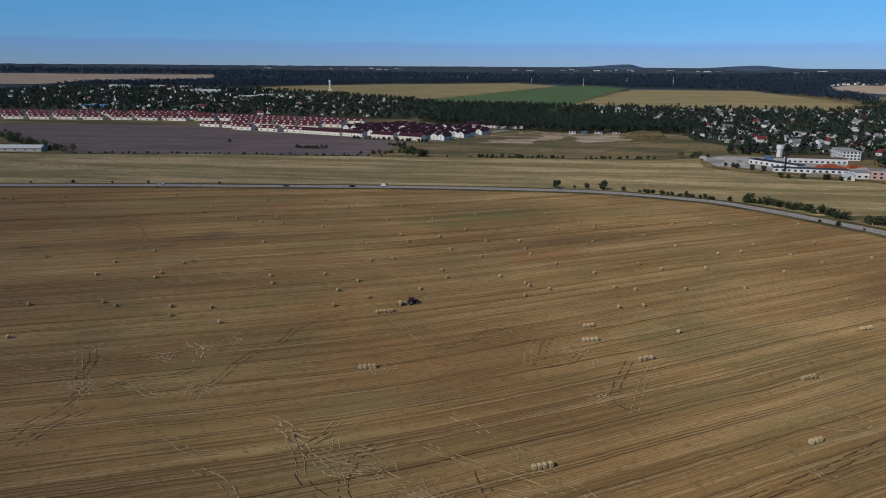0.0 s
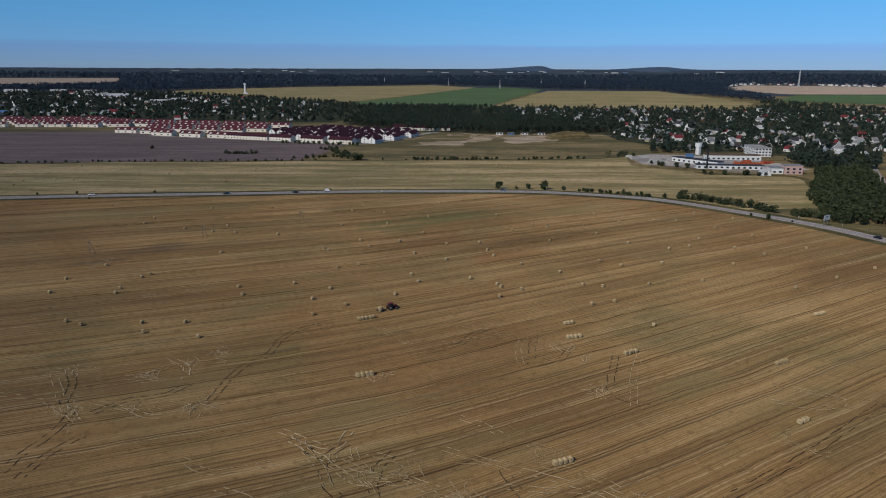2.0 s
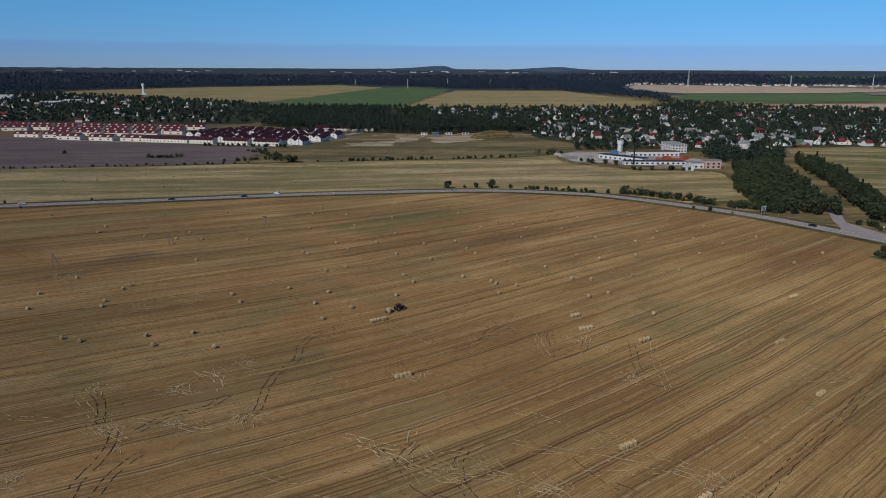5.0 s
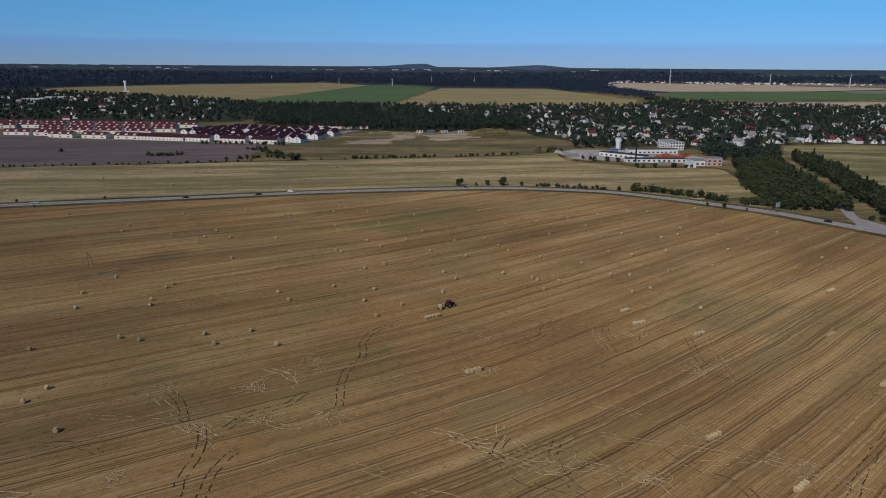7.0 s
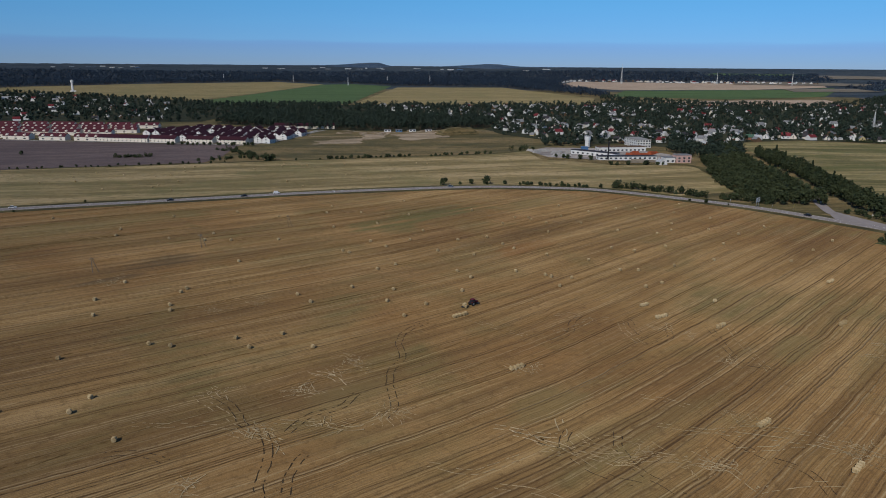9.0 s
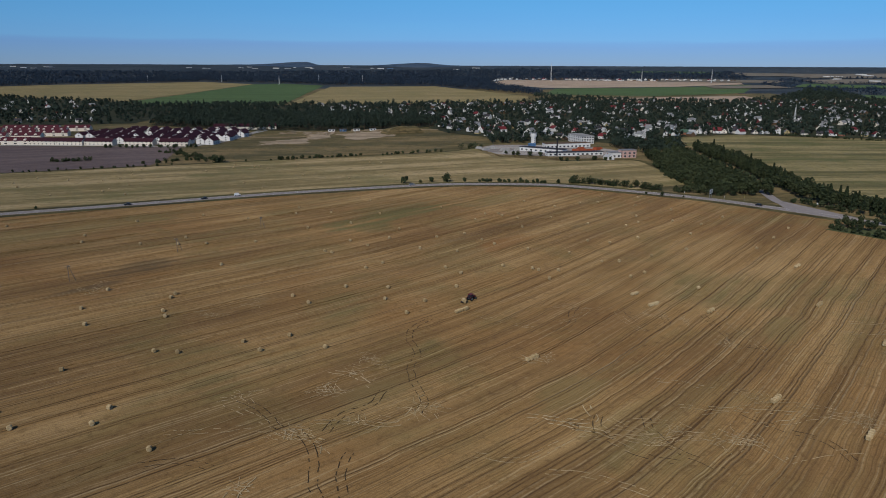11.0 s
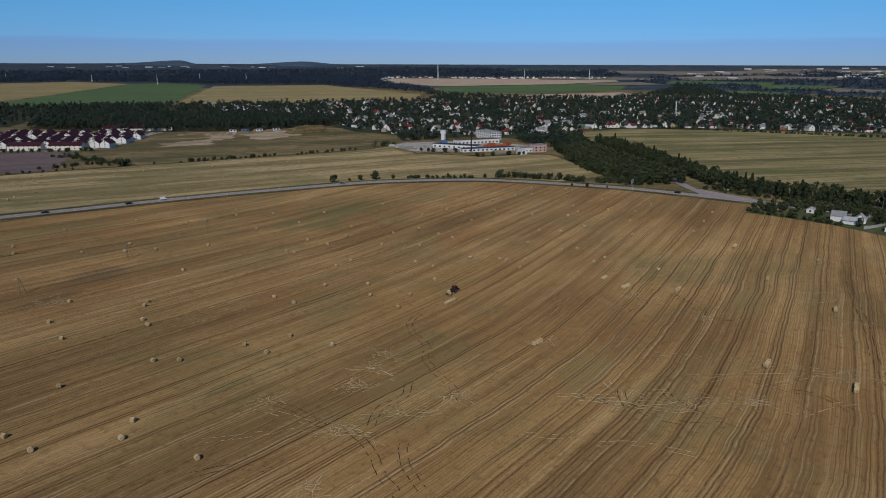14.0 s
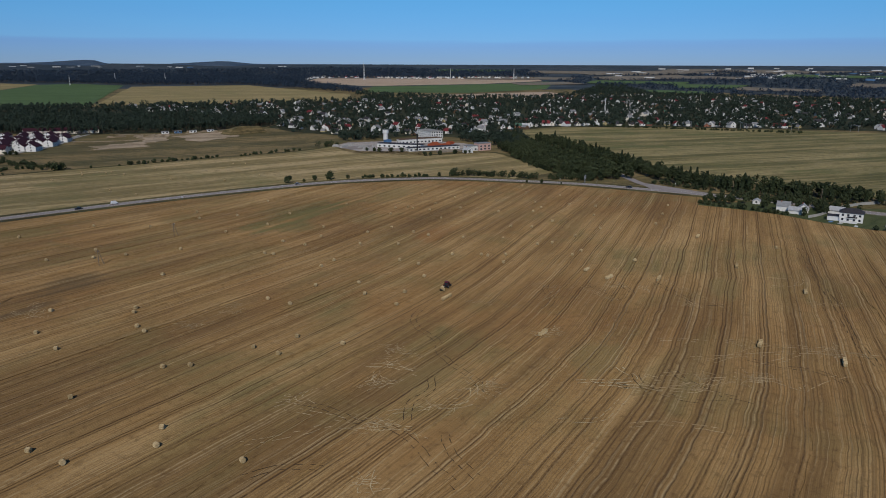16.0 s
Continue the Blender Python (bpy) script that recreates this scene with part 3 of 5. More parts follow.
stand("far_forest", "dark distant forest edge", [(1760, 1240), (1920, 620), (1520, 80), (2600, -300), (3900, 300), (3700, 1900), (2500, 2100), (2120, 1900)], 4200, 10, 18, 8, 3.2, 11, M_LEAF_HAZE, list(FAR_OPEN) + FAR_CLEAR, even=0.4)

# ---- hills on the horizon ----
def far_hills():
    rng = np.random.default_rng(11)
    spec = [(15.5, 50, 2.6, 0.7), (24.6, 42, 2.6, 1.6), (3, 10, 9, 5), (-22, 9, 6, 8), (40, 7, 9, 9), (62, 8, 12, 8), (13, 12, 7, 4), (27, 12, 8, 6)]
    verts, faces = [], []
    ang = np.arange(-60, 110, 0.25)
    for a in ang:
        rise = 6 * noise.noise((a * 0.25, 3, 1)) + 2.5 * noise.noise((a * 1.3, 7, 1))
        for mid, tall, left, right in spec:
            w = left if a < mid else right
            rise += tall * math.exp(-((a - mid) / w) ** 2)
        d = 4780.0
        for r, z in ((d - 500, 40.0), (d, 80 + max(rise, -8) * 0.40), (d + 90, 30.0)):
            verts.append((-90 + r * math.sin(radians(a)), 20 + r * math.cos(radians(a)), z))
    for i in range(len(ang) - 1):
        for k in (0, 1):
            faces.append((3 * i + k, 3 * i + 3 + k, 3 * i + 4 + k, 3 * i + 1 + k))
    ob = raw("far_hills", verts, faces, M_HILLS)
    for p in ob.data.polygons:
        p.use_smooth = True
    tagged(ob, "low wooded hills on the horizon, painted blue-grey with haze", "hills", kind="structure")


# the hills' blue-grey is aerial haze painted as base colour
M_HILLS = field("hazy_wooded_hills", 0, ((0.035, 0.065, 0.11), (0.05, 0.085, 0.14), (0.13, 0.16, 0.20)), 0.2, spread=120)
far_hills()


# ---- tree and shrub things ----
def tree_proto(name, label, category, tall, wide, seed, leafs, clump, mat, conifer=False, limbs=5):
    rng = np.random.default_rng(seed)
    v, f, k = crown_mesh([(0, 0, 0, tall, wide)], rng, clump, leafs, conifer)
    t = thing(name, label, category)
    quads("crown", v[:-10], f[:-5], k[:-5], [mat], t)
    bm = bmesh.new()
    rb = 0.02 * tall + 0.04
    bmesh.ops.create_cone(bm, segments=7, radius1=rb, radius2=rb * 0.35, depth=tall * 0.75, matrix=Matrix.Translation((0, 0, tall * 0.375 - 0.2)))
    for i in range(limbs):
        a, z = 2 * math.pi * i / limbs + rng.random(), tall * (0.3 + 0.3 * rng.random())
        m = Matrix.Translation((0, 0, z)) @ Matrix.Rotation(a, 4, "Z") @ Matrix.Rotation(0.9, 4, "Y") @ Matrix.Translation((0, 0, wide * 0.16))
        bmesh.ops.create_cone(bm, segments=5, radius1=rb * 0.45, radius2=rb * 0.12, depth=wide * 0.34, matrix=m)
    part("trunk", bm, M_BARK, t)
    return t


PROTO = {
    "broad": [tree_proto("tree", "leafy dark green roadside tree", "tree", 12, 10, 20 + i, 420, 1.05, M_LEAF) for i in range(3)],
    "spruce": [tree_proto("conifer", "dark pointed conifer tree", "tree", 14, 5.5, 30 + i, 380, 1.0, M_PINE, True) for i in range(2)],
    "bush": [tree_proto("bush", "round dark green bush", "bush", 4.2, 5.5, 40 + i, 170, 0.75, M_LEAF) for i in range(3)],
}
USED = set()


def plant(kind, x, y, size, rng, group, z=None):
    i = int(rng.integers(0, len(PROTO[kind])))
    src = PROTO[kind][i]
    m = pose(x, y, height(x, y) if z is None else z, 0, 0, rng.random() * 360)
    if (kind, i) not in USED:
        USED.add((kind, i))
        ob = src
        ob.matrix_basis = m
    else:
        ob = copy_thing(src, m)
    s = size * (0.85 + 0.3 * rng.random())
    ob.scale = (s * (0.9 + 0.2 * rng.random()), s * (0.9 + 0.2 * rng.random()), s)
    return tagged(ob, group=group)


def along(kind, points, gap, size, seed, group, spread=1.5):
    rng = np.random.default_rng(seed)
    line = smooth_line(points, gap)
    if gap < 6:
        # an unbroken hedge, in which no bush stands apart
        trees = []
        for p in line:
            x, y, k = p.x + rng.normal() * spread, p.y + rng.normal() * spread, size * (0.6 + 0.8 * rng.random())
            trees.append((x, y, height(x, y) - 0.5 * size, 4.2 * k, 5.5 * k))
        v, f, kinds = crown_mesh(trees, rng, 0.7, 130)
        tagged(quads("hedge", v, f, kinds, [M_LEAF, M_BARK]), "dark green hedge of mixed shrubs", "hedge", kind="stuff")
        return
    for p in line:
        plant(kind, p.x + rng.normal() * spread, p.y + rng.normal() * spread, size, rng, group)


rng = np.random.default_rng(50)
# bushes and small trees beyond the road
along("bush", [(252, 356), (262, 385), (284, 431), (314, 477), (344, 522)], 3.5, 0.9, 49, "")
along("bush", [(272, 315), (270, 280), (270, 250), (274, 220), (282, 190)], 3.5, 0.8, 48, "")
for x, y, s in ((83, 507, 1.35), (105, 504, 1.15), (116, 501, 1.55), (129, 496, 0.7), (96, 505, 0.55), (198, 451, 1.5), (190, 458, 0.8)):
    plant("bush", x, y, s, rng, "bushes by the road")
along("bush", [(140, 491), (152, 484), (164, 476), (181, 463)], 2.2, 0.62, 51, "bushes by the road")
along("bush", [(199, 452), (206, 446), (212, 440), (218, 428), (228, 408), (234, 396)], 2.2, 1.15, 52, "bushes by the road")
along("bush", [(240, 386), (245, 376), (253, 360)], 2.2, 1.15, 47, "bushes by the road")
for x, y, s in ((217, 376, 0.7), (212, 386, 0.45), (224, 364, 0.4), (-40, 507, 0.35), (-210, 499, 0.5), (-235, 497, 0.4), (-262, 495, 0.5), (-290, 492, 0.4), (-195, 477, 0.35), (-160, 501, 0.4)):
    plant("bush", x, y, s, rng, "bushes by the road")
# hedge rows between the fields
along("bush", [(-360, 693), (-273, 704), (-160, 704), (-64, 705)], 7, 0.5, 53, "hedge shrubs", 2.5)
along("bush", [(30, 703), (91, 703), (120, 703)], 3.5, 0.7, 54, "hedge shrubs", 2)
along("bush", [(140, 702), (175, 701), (207, 700)], 4.5, 0.7, 55, "hedge shrubs", 2)
along("bush", [(245, 712), (256, 716), (268, 728)], 5, 1.35, 56, "hedge shrubs", 3)
along("bush", [(-160, 776), (-146, 773), (-131, 771)], 2.5, 0.95, 57, "hedge shrubs", 1.5)
along("bush", [(-82, 728), (-60, 730), (-40, 735), (-22, 712)], 3.5, 0.9, 58, "hedge shrubs", 4)
along("bush", [(-58, 815), (-42, 785), (-30, 745), (-20, 722)], 3.0, 1.1, 59, "hedge shrubs", 3)
for x, y, s in ((-22, 706, 1.9), (-17, 709, 1.6), (-250, 830, 0.9), (5, 704, 0.6), (-110, 706, 0.5)):
    plant("bush", x, y, s, rng, "hedge shrubs")
along("bush", [(-640, 985), (-556, 893), (-470, 792), (-375, 706)], 5, 1.6, 60, "hedge shrubs", 5)
along("bush", [(-110, 893), (-40, 862), (-20, 858)], 6, 0.9, 61, "hedge shrubs", 2)
along("bush", [(283, 583), (300, 575), (330, 560)], 7, 1.0, 62, "factory shrubs", 3)
along("bush", [(262, 648), (285, 622)], 6, 1.0, 63, "factory shrubs", 2)
# the tree belt along the side road
stand("belt_trees", "dense inner trees of the roadside belt", [(264, 358), (276, 385), (298, 430), (330, 475), (360, 520), (395, 575), (415, 565), (380, 505), (320, 412), (290, 372), (272, 350)], 170, 9.5, 7, 63, 0.9, 160, M_LEAF)
stand("belt_trees", "dense inner trees of the roadside belt", [(284, 300), (282, 250), (292, 190), (308, 180), (304, 220), (300, 260), (300, 300)], 90, 8, 6.5, 67, 0.9, 160, M_LEAF)
rng = np.random.default_rng(64)
BELT_NEAR = [(256, 358), (266, 385), (288, 430), (320, 475), (350, 520), (385, 575)]
for p in smooth_line(BELT_NEAR, 6.0):
    for k in (0, 1, 3, 5):
        plant("broad", p.x + k * 5.2 + rng.normal() * 1.5 - 1, p.y - k * 3.0 + rng.normal() * 1.5, 0.66 + 0.25 * rng.random() + 0.03 * k, rng, "trees of the belt")
for p in smooth_line([(281, 300), (292, 322), (306, 345), (325, 372), (352, 410), (375, 440), (415, 505), (446, 552), (478, 602)], 5.0):
    for k in (0, 2):
        plant("broad" if rng.random() < 0.7 else "spruce", p.x + k * 5 + rng.normal() * 1.5, p.y - k * 3.0 + rng.normal() * 1.5, 0.66 + 0.3 * rng.random(), rng, "trees of the belt")
for p in smooth_line([(288, 372), (302, 392), (330, 436), (364, 488), (404, 548)], 6.0) + smooth_line([(293, 371), (327, 421), (372, 491), (426, 574), (480, 652)], 5.0):
    plant("broad" if rng.random() < 0.85 else "spruce", p.x + rng.normal() * 1.5, p.y + rng.normal() * 1.5, 0.7 + 0.3 * rng.random(), rng, "trees of the belt")
for p in smooth_line([(283, 305), (278, 280), (276, 250), (279, 220), (288, 190), (296, 175)], 4.6):
    for k in (0, 2):
        plant("broad" if rng.random() < 0.55 else "spruce", p.x + k * 5 + rng.normal() * 1.5, p.y + k * 1.0 + rng.normal() * 2, 0.55 + 0.3 * rng.random(), rng, "trees behind the road")
for x, y, s in ((262, 240, .5), (225, 246, 0.5), (222, 240, 0.42), (219, 251, .45), (232, 247, 0.6), (229, 240, .6), (236, 234, .6), (240, 222, .6), (246, 216, .6), (230, 220, .5), (241, 190, .6), (250, 196, .65), (262, 214, .6), (263, 225, .6), (228, 252, .5), (236, 241, 0.42), (226, 233, 0.35), (226, 196, .45), (243, 206, 0.55), (251, 215, 0.5), (245, 196, 0.5), (238, 190, 0.42), (247, 228, .5), (255, 205, .55), (258, 190, .5)):
    plant("broad", x, y, s, rng, "garden trees")
stand("village_trees", "dense trees round the factory", [(300, 745), (345, 735), (362, 755), (345, 800), (320, 790)], 40, 9, 7, 65, 1.4, 70)
stand("village_trees", "dense trees round the factory", [(395, 585), (440, 575), (520, 670), (470, 665), (440, 700), (400, 660)], 110, 10, 8, 66, 1.4, 70)


# ---- building helpers ----
def box_into(bm, x0, y0, z0, x1, y1, z1):
    vs = [bm.verts.new((x, y, z)) for z in (z0, z1) for x, y in ((x0, y0), (x1, y0), (x1, y1), (x0, y1))]
    for q in ((0, 3, 2, 1), (4, 5, 6, 7), (0, 1, 5, 4), (1, 2, 6, 5), (2, 3, 7, 6), (3, 0, 4, 7)):
        bm.faces.new([vs[i] for i in q])


def box(name, parent, material, *b, label=""):
    bm = bmesh.new()
    box_into(bm, *b)
    return part(name, bm, material, parent, label)


def gable_walls(parent, length, width, eave, ridge, material):
    """Walls with gable ends; the ridge runs along x."""
    bm = bmesh.new()
    l, w = length / 2, width / 2
    ends = []
    for x in (-l, l):
        ends.append([bm.verts.new(c) for c in ((x, -w, -1), (x, w, -1), (x, w, eave), (x, 0, ridge), (x, -w, eave))])
    a, b = ends
    bm.faces.new(a[::-1])
    bm.faces.new(b)
    for i, j in ((0, 1), (1, 2), (2, 3), (3, 4), (4, 0)):
        bm.faces.new((a[i], a[j], b[j], b[i]))
    return part("wall", bm, material, parent)


def gable_roof(parent, length, width, eave, ridge, material, over=0.5, thick=0.25):
    bm = bmesh.new()
    l, w = length / 2 + over * 0.4, width / 2
    slope = (ridge - eave) / w
    for side in (-1, 1):
        low, y = eave - slope * over, side * (w + over)
        c = [(-l, y, low), (l, y, low), (l, 0, ridge), (-l, 0, ridge)]
        lo = [bm.verts.new((p[0], p[1], p[2] + 0.02)) for p in c]
        hi = [bm.verts.new((p[0], p[1], p[2] + thick)) for p in c]
        for i in range(4):
            j = (i + 1) % 4
            bm.faces.new((lo[i], lo[j], hi[j], hi[i]))
        bm.faces.new(hi)
        bm.faces.new(lo[::-1])
    bmesh.ops.recalc_face_normals(bm, faces=bm.faces[:])
    return part("roof", bm, material, parent)


def window(parent, x, y, z, w, h, axis, material=None, simple=False):
    """A framed pane standing 4 cm proud; axis 'y' faces along y, 'x' along x."""
    d = 0.05
    if simple:
        a, b = (w / 2, d) if axis == "y" else (d, w / 2)
        return box("window", parent, M_GLASS, x - a, y - b, z, x + a, y + b, z + h)
    if axis == "y":
        f = box("window", parent, M_FRAME, x - w / 2 - 0.1, y - d, z - 0.1, x + w / 2 + 0.1, y + d, z + h + 0.1)
        box("pane", f, material or M_GLASS, x - w / 2, y - d - 0.03, z, x + w / 2, y + d + 0.03, z + h)
    else:
        f = box("window", parent, M_FRAME, x - d, y - w / 2 - 0.1, z - 0.1, x + d, y + w / 2 + 0.1, z + h + 0.1)
        box("pane", f, material or M_GLASS, x - d - 0.03, y - w / 2, z, x + d + 0.03, y + w / 2, z + h)
    return f


M_FRAME = plain("window_frame", (0.7, 0.7, 0.68), 0.6, 0.05)
M_PINK = plain("pink_render", (0.62, 0.40, 0.35), 0.8, 0.1)
M_BLUE = plain("blue_sheet", (0.10, 0.21, 0.38), 0.5, 0.15)
M_ORANGE = plain("orange_red_brick_stock", (0.36, 0.085, 0.035), 0.8, 0.35, 0.4)
M_CONCRETE = plain("concrete", (0.42, 0.40, 0.37), 0.85, 0.2)
M_STEEL = plain("galvanised_steel", (0.35, 0.36, 0.37), 0.45, 0.15, metal=0.6)
M_DARK = plain("dark_metal", (0.03, 0.03, 0.035), 0.5, 0.2)
M_WOODPOLE = plain("weathered_pole", (0.22, 0.18, 0.14), 0.9, 0.2)


# ---- village houses ----
def house_proto(label, length, width, eave, ridge, wall, roof, chimney=True, porch=False):
    t = thing("house", label, "house")
    gable_walls(t, length, width, eave, ridge, wall)
    gable_roof(t, length, width, eave, ridge, roof)
    for x in (-length * 0.25, length * 0.25):
        window(t, x, -width / 2, 1.1, 1.2, 1.4, "y", simple=True)
    window(t, -length / 2, 0, 1.1, 1.3, 1.4, "x", simple=True)
    if ridge > 6:
        window(t, -length / 2, 0, eave + 0.2, 1.2, 1.2, "x", simple=True)
    if chimney:
        box("chimney", t, M_BRICK, length * 0.15, 0.4, ridge - 1.2, length * 0.15 + 0.6, 1.0, ridge + 0.9)
    if porch:
        box("porch", t, wall, length * 0.1, -width / 2 - 2.2, -0.5, length * 0.1 + 3, -width / 2 - 0.002, 2.6)
    return t


M_BRICK = plain("brick", (0.34, 0.14, 0.09), 0.85, 0.25)
M_YELLOWWALL = plain("yellow_boards", (0.50, 0.40, 0.20), 0.85, 0.2)
M_GREENROOF = plain("green_sheet_roof", (0.08, 0.15, 0.10), 0.6, 0.2)
M_SLATE = plain("pale_slate_roof", (0.50, 0.50, 0.50), 0.8, 0.2)
HOUSES = [
    house_proto("white rendered house with pale slate roof", 10, 8, 3.2, 6.6, M_WHITE, M_SLATE),
    house_proto("white rendered house with grey roof", 11, 9, 4.8, 8.4, M_WHITE, M_GREYROOF, porch=True),
    house_proto("brown board house with pale slate roof", 9, 7, 2.9, 6.0, M_BROWN, M_SLATE),
    house_proto("white house with red sheet roof", 11, 9, 4.2, 8.0, M_WHITE, M_REDROOF),
    house_proto("cream house with dark roof", 10, 8, 3.4, 7.2, M_CREAM, M_DARKROOF, porch=True),
    house_proto("yellow board house with grey roof", 9, 7, 3.0, 6.4, M_YELLOWWALL, M_GREYROOF),
    house_proto("small white shed with pale roof", 7, 5, 2.4, 3.8, M_WHITE, M_SLATE, False),
    house_proto("brick house with dark green roof", 10, 8, 3.6, 7.0, M_BRICK, M_GREENROOF),
]
HOUSE_USED = set()


def put_house(i, x, y, turn, group, size=1.0):
    m = pose(x, y, height(x, y), 0, 0, turn)
    if i in HOUSE_USED:
        ob = copy_thing(HOUSES[i], m)
    else:
        HOUSE_USED.add(i)
        ob = HOUSES[i]
        ob.matrix_basis = m
    ob.scale = (size, size, size)
    return tagged(ob, group=group)


def far_houses(spots, label):
    """Far off: houses with walls, gables and roofs, joined into one mesh."""
    bm = bmesh.new()
    mats = [M_WHITE, M_GREYROOF, M_CREAM, M_DARKROOF, M_BROWN, M_REDROOF]
    for n, (x, y, turn, size) in enumerate(spots):
        m = pose(x, y, height(x, y), 0, 0, turn)
        l, w, e, r = 5 * size, 4 * size, 3.2 * size, 6.4 * size
        k = (n * 7) % 5
        wall, roof = (0, 0, 2, 0, 4)[k], (1, 3, 1, 5, 1)[k]
        a, b = [[bm.verts.new(m @ Vector(c)) for c in ((sx, -w, -1), (sx, w, -1), (sx, w, e), (sx, 0, r), (sx, -w, e))] for sx in (-l, l)]
        fs = [bm.faces.new(a[::-1]), bm.faces.new(b), bm.faces.new((a[1], a[2], b[2], b[1])), bm.faces.new((a[4], a[0], b[0], b[4]))]
        for f in fs:
            f.material_index = wall
        for i, j in ((2, 3), (3, 4)):
            f = bm.faces.new([bm.verts.new(v.co + Vector((0, 0, 0.25))) for v in (a[i], a[j], b[j], b[i])])
            f.material_index = roof
    ob = part("far_houses", bm, mats)
    return tagged(ob, label, "houses", kind="stuff")


def settle_village(poly, count, seed, group, turn, gap=17.0, far=False):
    rng = np.random.default_rng(seed)
    spots = []
    xs, ys = [p[0] for p in poly], [p[1] for p in poly]
    made = []
    for _ in range(count * 40):
        if len(made) >= count:
            break
        x, y = rng.uniform(min(xs), max(xs)), rng.uniform(min(ys), max(ys))
        if not inside(x, y, poly) or any((x - a) ** 2 + (y - b) ** 2 < gap * gap for a, b in made):
            continue
        made.append((x, y))
        if far:
            spots.append((x, y, turn + rng.choice([0, 90]) + rng.normal() * 8, 0.9 + 0.4 * rng.random()))
            continue
        i = int(rng.choice(8, p=[0.24, 0.22, 0.07, 0.09, 0.13, 0.08, 0.12, 0.05]))
        put_house(i, x, y, turn + rng.choice([0, 90, 180, 270]) + rng.normal() * 8, group, 0.72 + 0.3 * rng.random())
    if far:
        far_houses(spots, group)


settle_village([(345, 810), (362, 752), (430, 745), (520, 690), (562, 726), (665, 720), (690, 760), (560, 1000), (420, 1060), (345, 985)], 75, 70, "village houses", 20)
settle_village([(560, 800), (795, 604), (905, 455), (1030, 210), (1300, 180), (1350, 700), (1000, 1000), (700, 1150), (560, 1100)], 110, 71, "village houses", -20)
settle_village([(300, 1260), (420, 1070), (700, 1150), (1040, 1400), (830, 1455), (540, 1515), (300, 1580)], 60, 72, "village houses", 10)
settle_village([(1350, 250), (1850, 620), (1700, 1220), (1300, 1220), (1020, 1100), (1350, 720)], 70, 73, "scattered distant houses with pale walls among trees", 15, 24, True)
settle_village([(-800, 1430), (-391, 1325), (-138, 1250), (-60, 1260), (-100, 1500), (-900, 1750)], 40, 74, "village houses", 5)
settle_village([(-900, 1750), (-100, 1500), (-100, 1800), (-640, 2360), (-1300, 2420), (-1450, 2100)], 60, 75, "scattered distant houses with pale walls among trees", 5, 26, True)
settle_village([(1330, 2560), (1500, 2690), (1720, 2600), (1860, 2420), (2280, 2120), (2330, 2190), (1900, 2520), (1540, 2760)], 75, 76, "row of tiny distant houses with pale walls", 40, 16, True)


settle_village([(345, 985), (362, 752), (430, 745), (520, 690), (665, 720), (795, 604), (905, 455), (1030, 210), (1500, 180), (1800, 620), (1650, 1200), (1040, 1400), (540, 1515), (300, 1580), (410, 1070)],
               330, 77, "small pale sheds and garden houses among trees", 10, 9, True)
settle_village([(-800, 1430), (-391, 1325), (-138, 1250), (-60, 1260), (-100, 1800), (-640, 2360), (-1300, 2420), (-1450, 2100)], 110, 78, "small pale sheds and garden houses among trees", 10, 9, True)


rng = np.random.default_rng(79)
for p in smooth_line([(572, 740), (668, 733), (735, 680), (800, 622), (860, 540), (915, 470)], 15.0):
    put_house(int(rng.choice([0, 1, 3, 4, 5, 7])), p.x + rng.normal() * 4 + 4, p.y + rng.normal() * 4 + 4, -40 + rng.choice([0, 90]) + rng.normal() * 8, "village houses", 0.75 + 0.3 * rng.random())


# ---- housing estate ----
def terrace_proto(label, length, width, wall, roof, bays, dormers, glass=1.1):
    t = thing("row_house", label, "row house")
    eave, ridge = 5.0, 8.2
    gable_walls(t, length, width, eave, ridge, wall)
    gable_roof(t, length, width, eave, ridge, roof, 0.6, 0.3)
    for i in range(bays):
        x = -length / 2 + length * (i + 0.5) / bays
        for z in (1.0, 3.8):
            window(t, x, -width / 2, z, glass, 1.3, "y", simple=True)
    for z in (1.0, 3.9, 6.6):
        window(t, -length / 2, 0, z - 0.4, 1.3, 1.3, "x", simple=True)
    for i in range(dormers):
        x = -length / 2 + length * (i + 0.5) / dormers
        bm = bmesh.new()
        y = -width / 2 - 0.3
        a = [bm.verts.new(c) for c in ((x - 1.6, y, eave - 0.6), (x + 1.6, y, eave - 0.6), (x + 1.6, y, eave + 1.0), (x, y, eave + 2.3), (x - 1.6, y, eave + 1.0))]
        b = [bm.verts.new((v.co.x, -0.4, v.co.z)) for v in a]
        bm.faces.new(a)
        bm.faces.new(b[::-1])
        for k in range(5):
            bm.faces.new((a[k], b[k], b[(k + 1) % 5], a[(k + 1) % 5]))
        bmesh.ops.recalc_face_normals(bm, faces=bm.faces[:])
        d = part("dormer", bm, wall, t)
    return t


TERR = [terrace_proto("cream row house with maroon gable roof", 34, 11, M_CREAM, M_MAROON, 7, 0),
        terrace_proto("white gabled house with dark maroon roof", 16, 10, M_WHITE, M_MAROON, 3, 0),
        terrace_proto("cream row house with red roof and white dormers", 34, 11, M_CREAM, M_ESTATE, 3, 3, 3.0)]
TERR_USED = set()


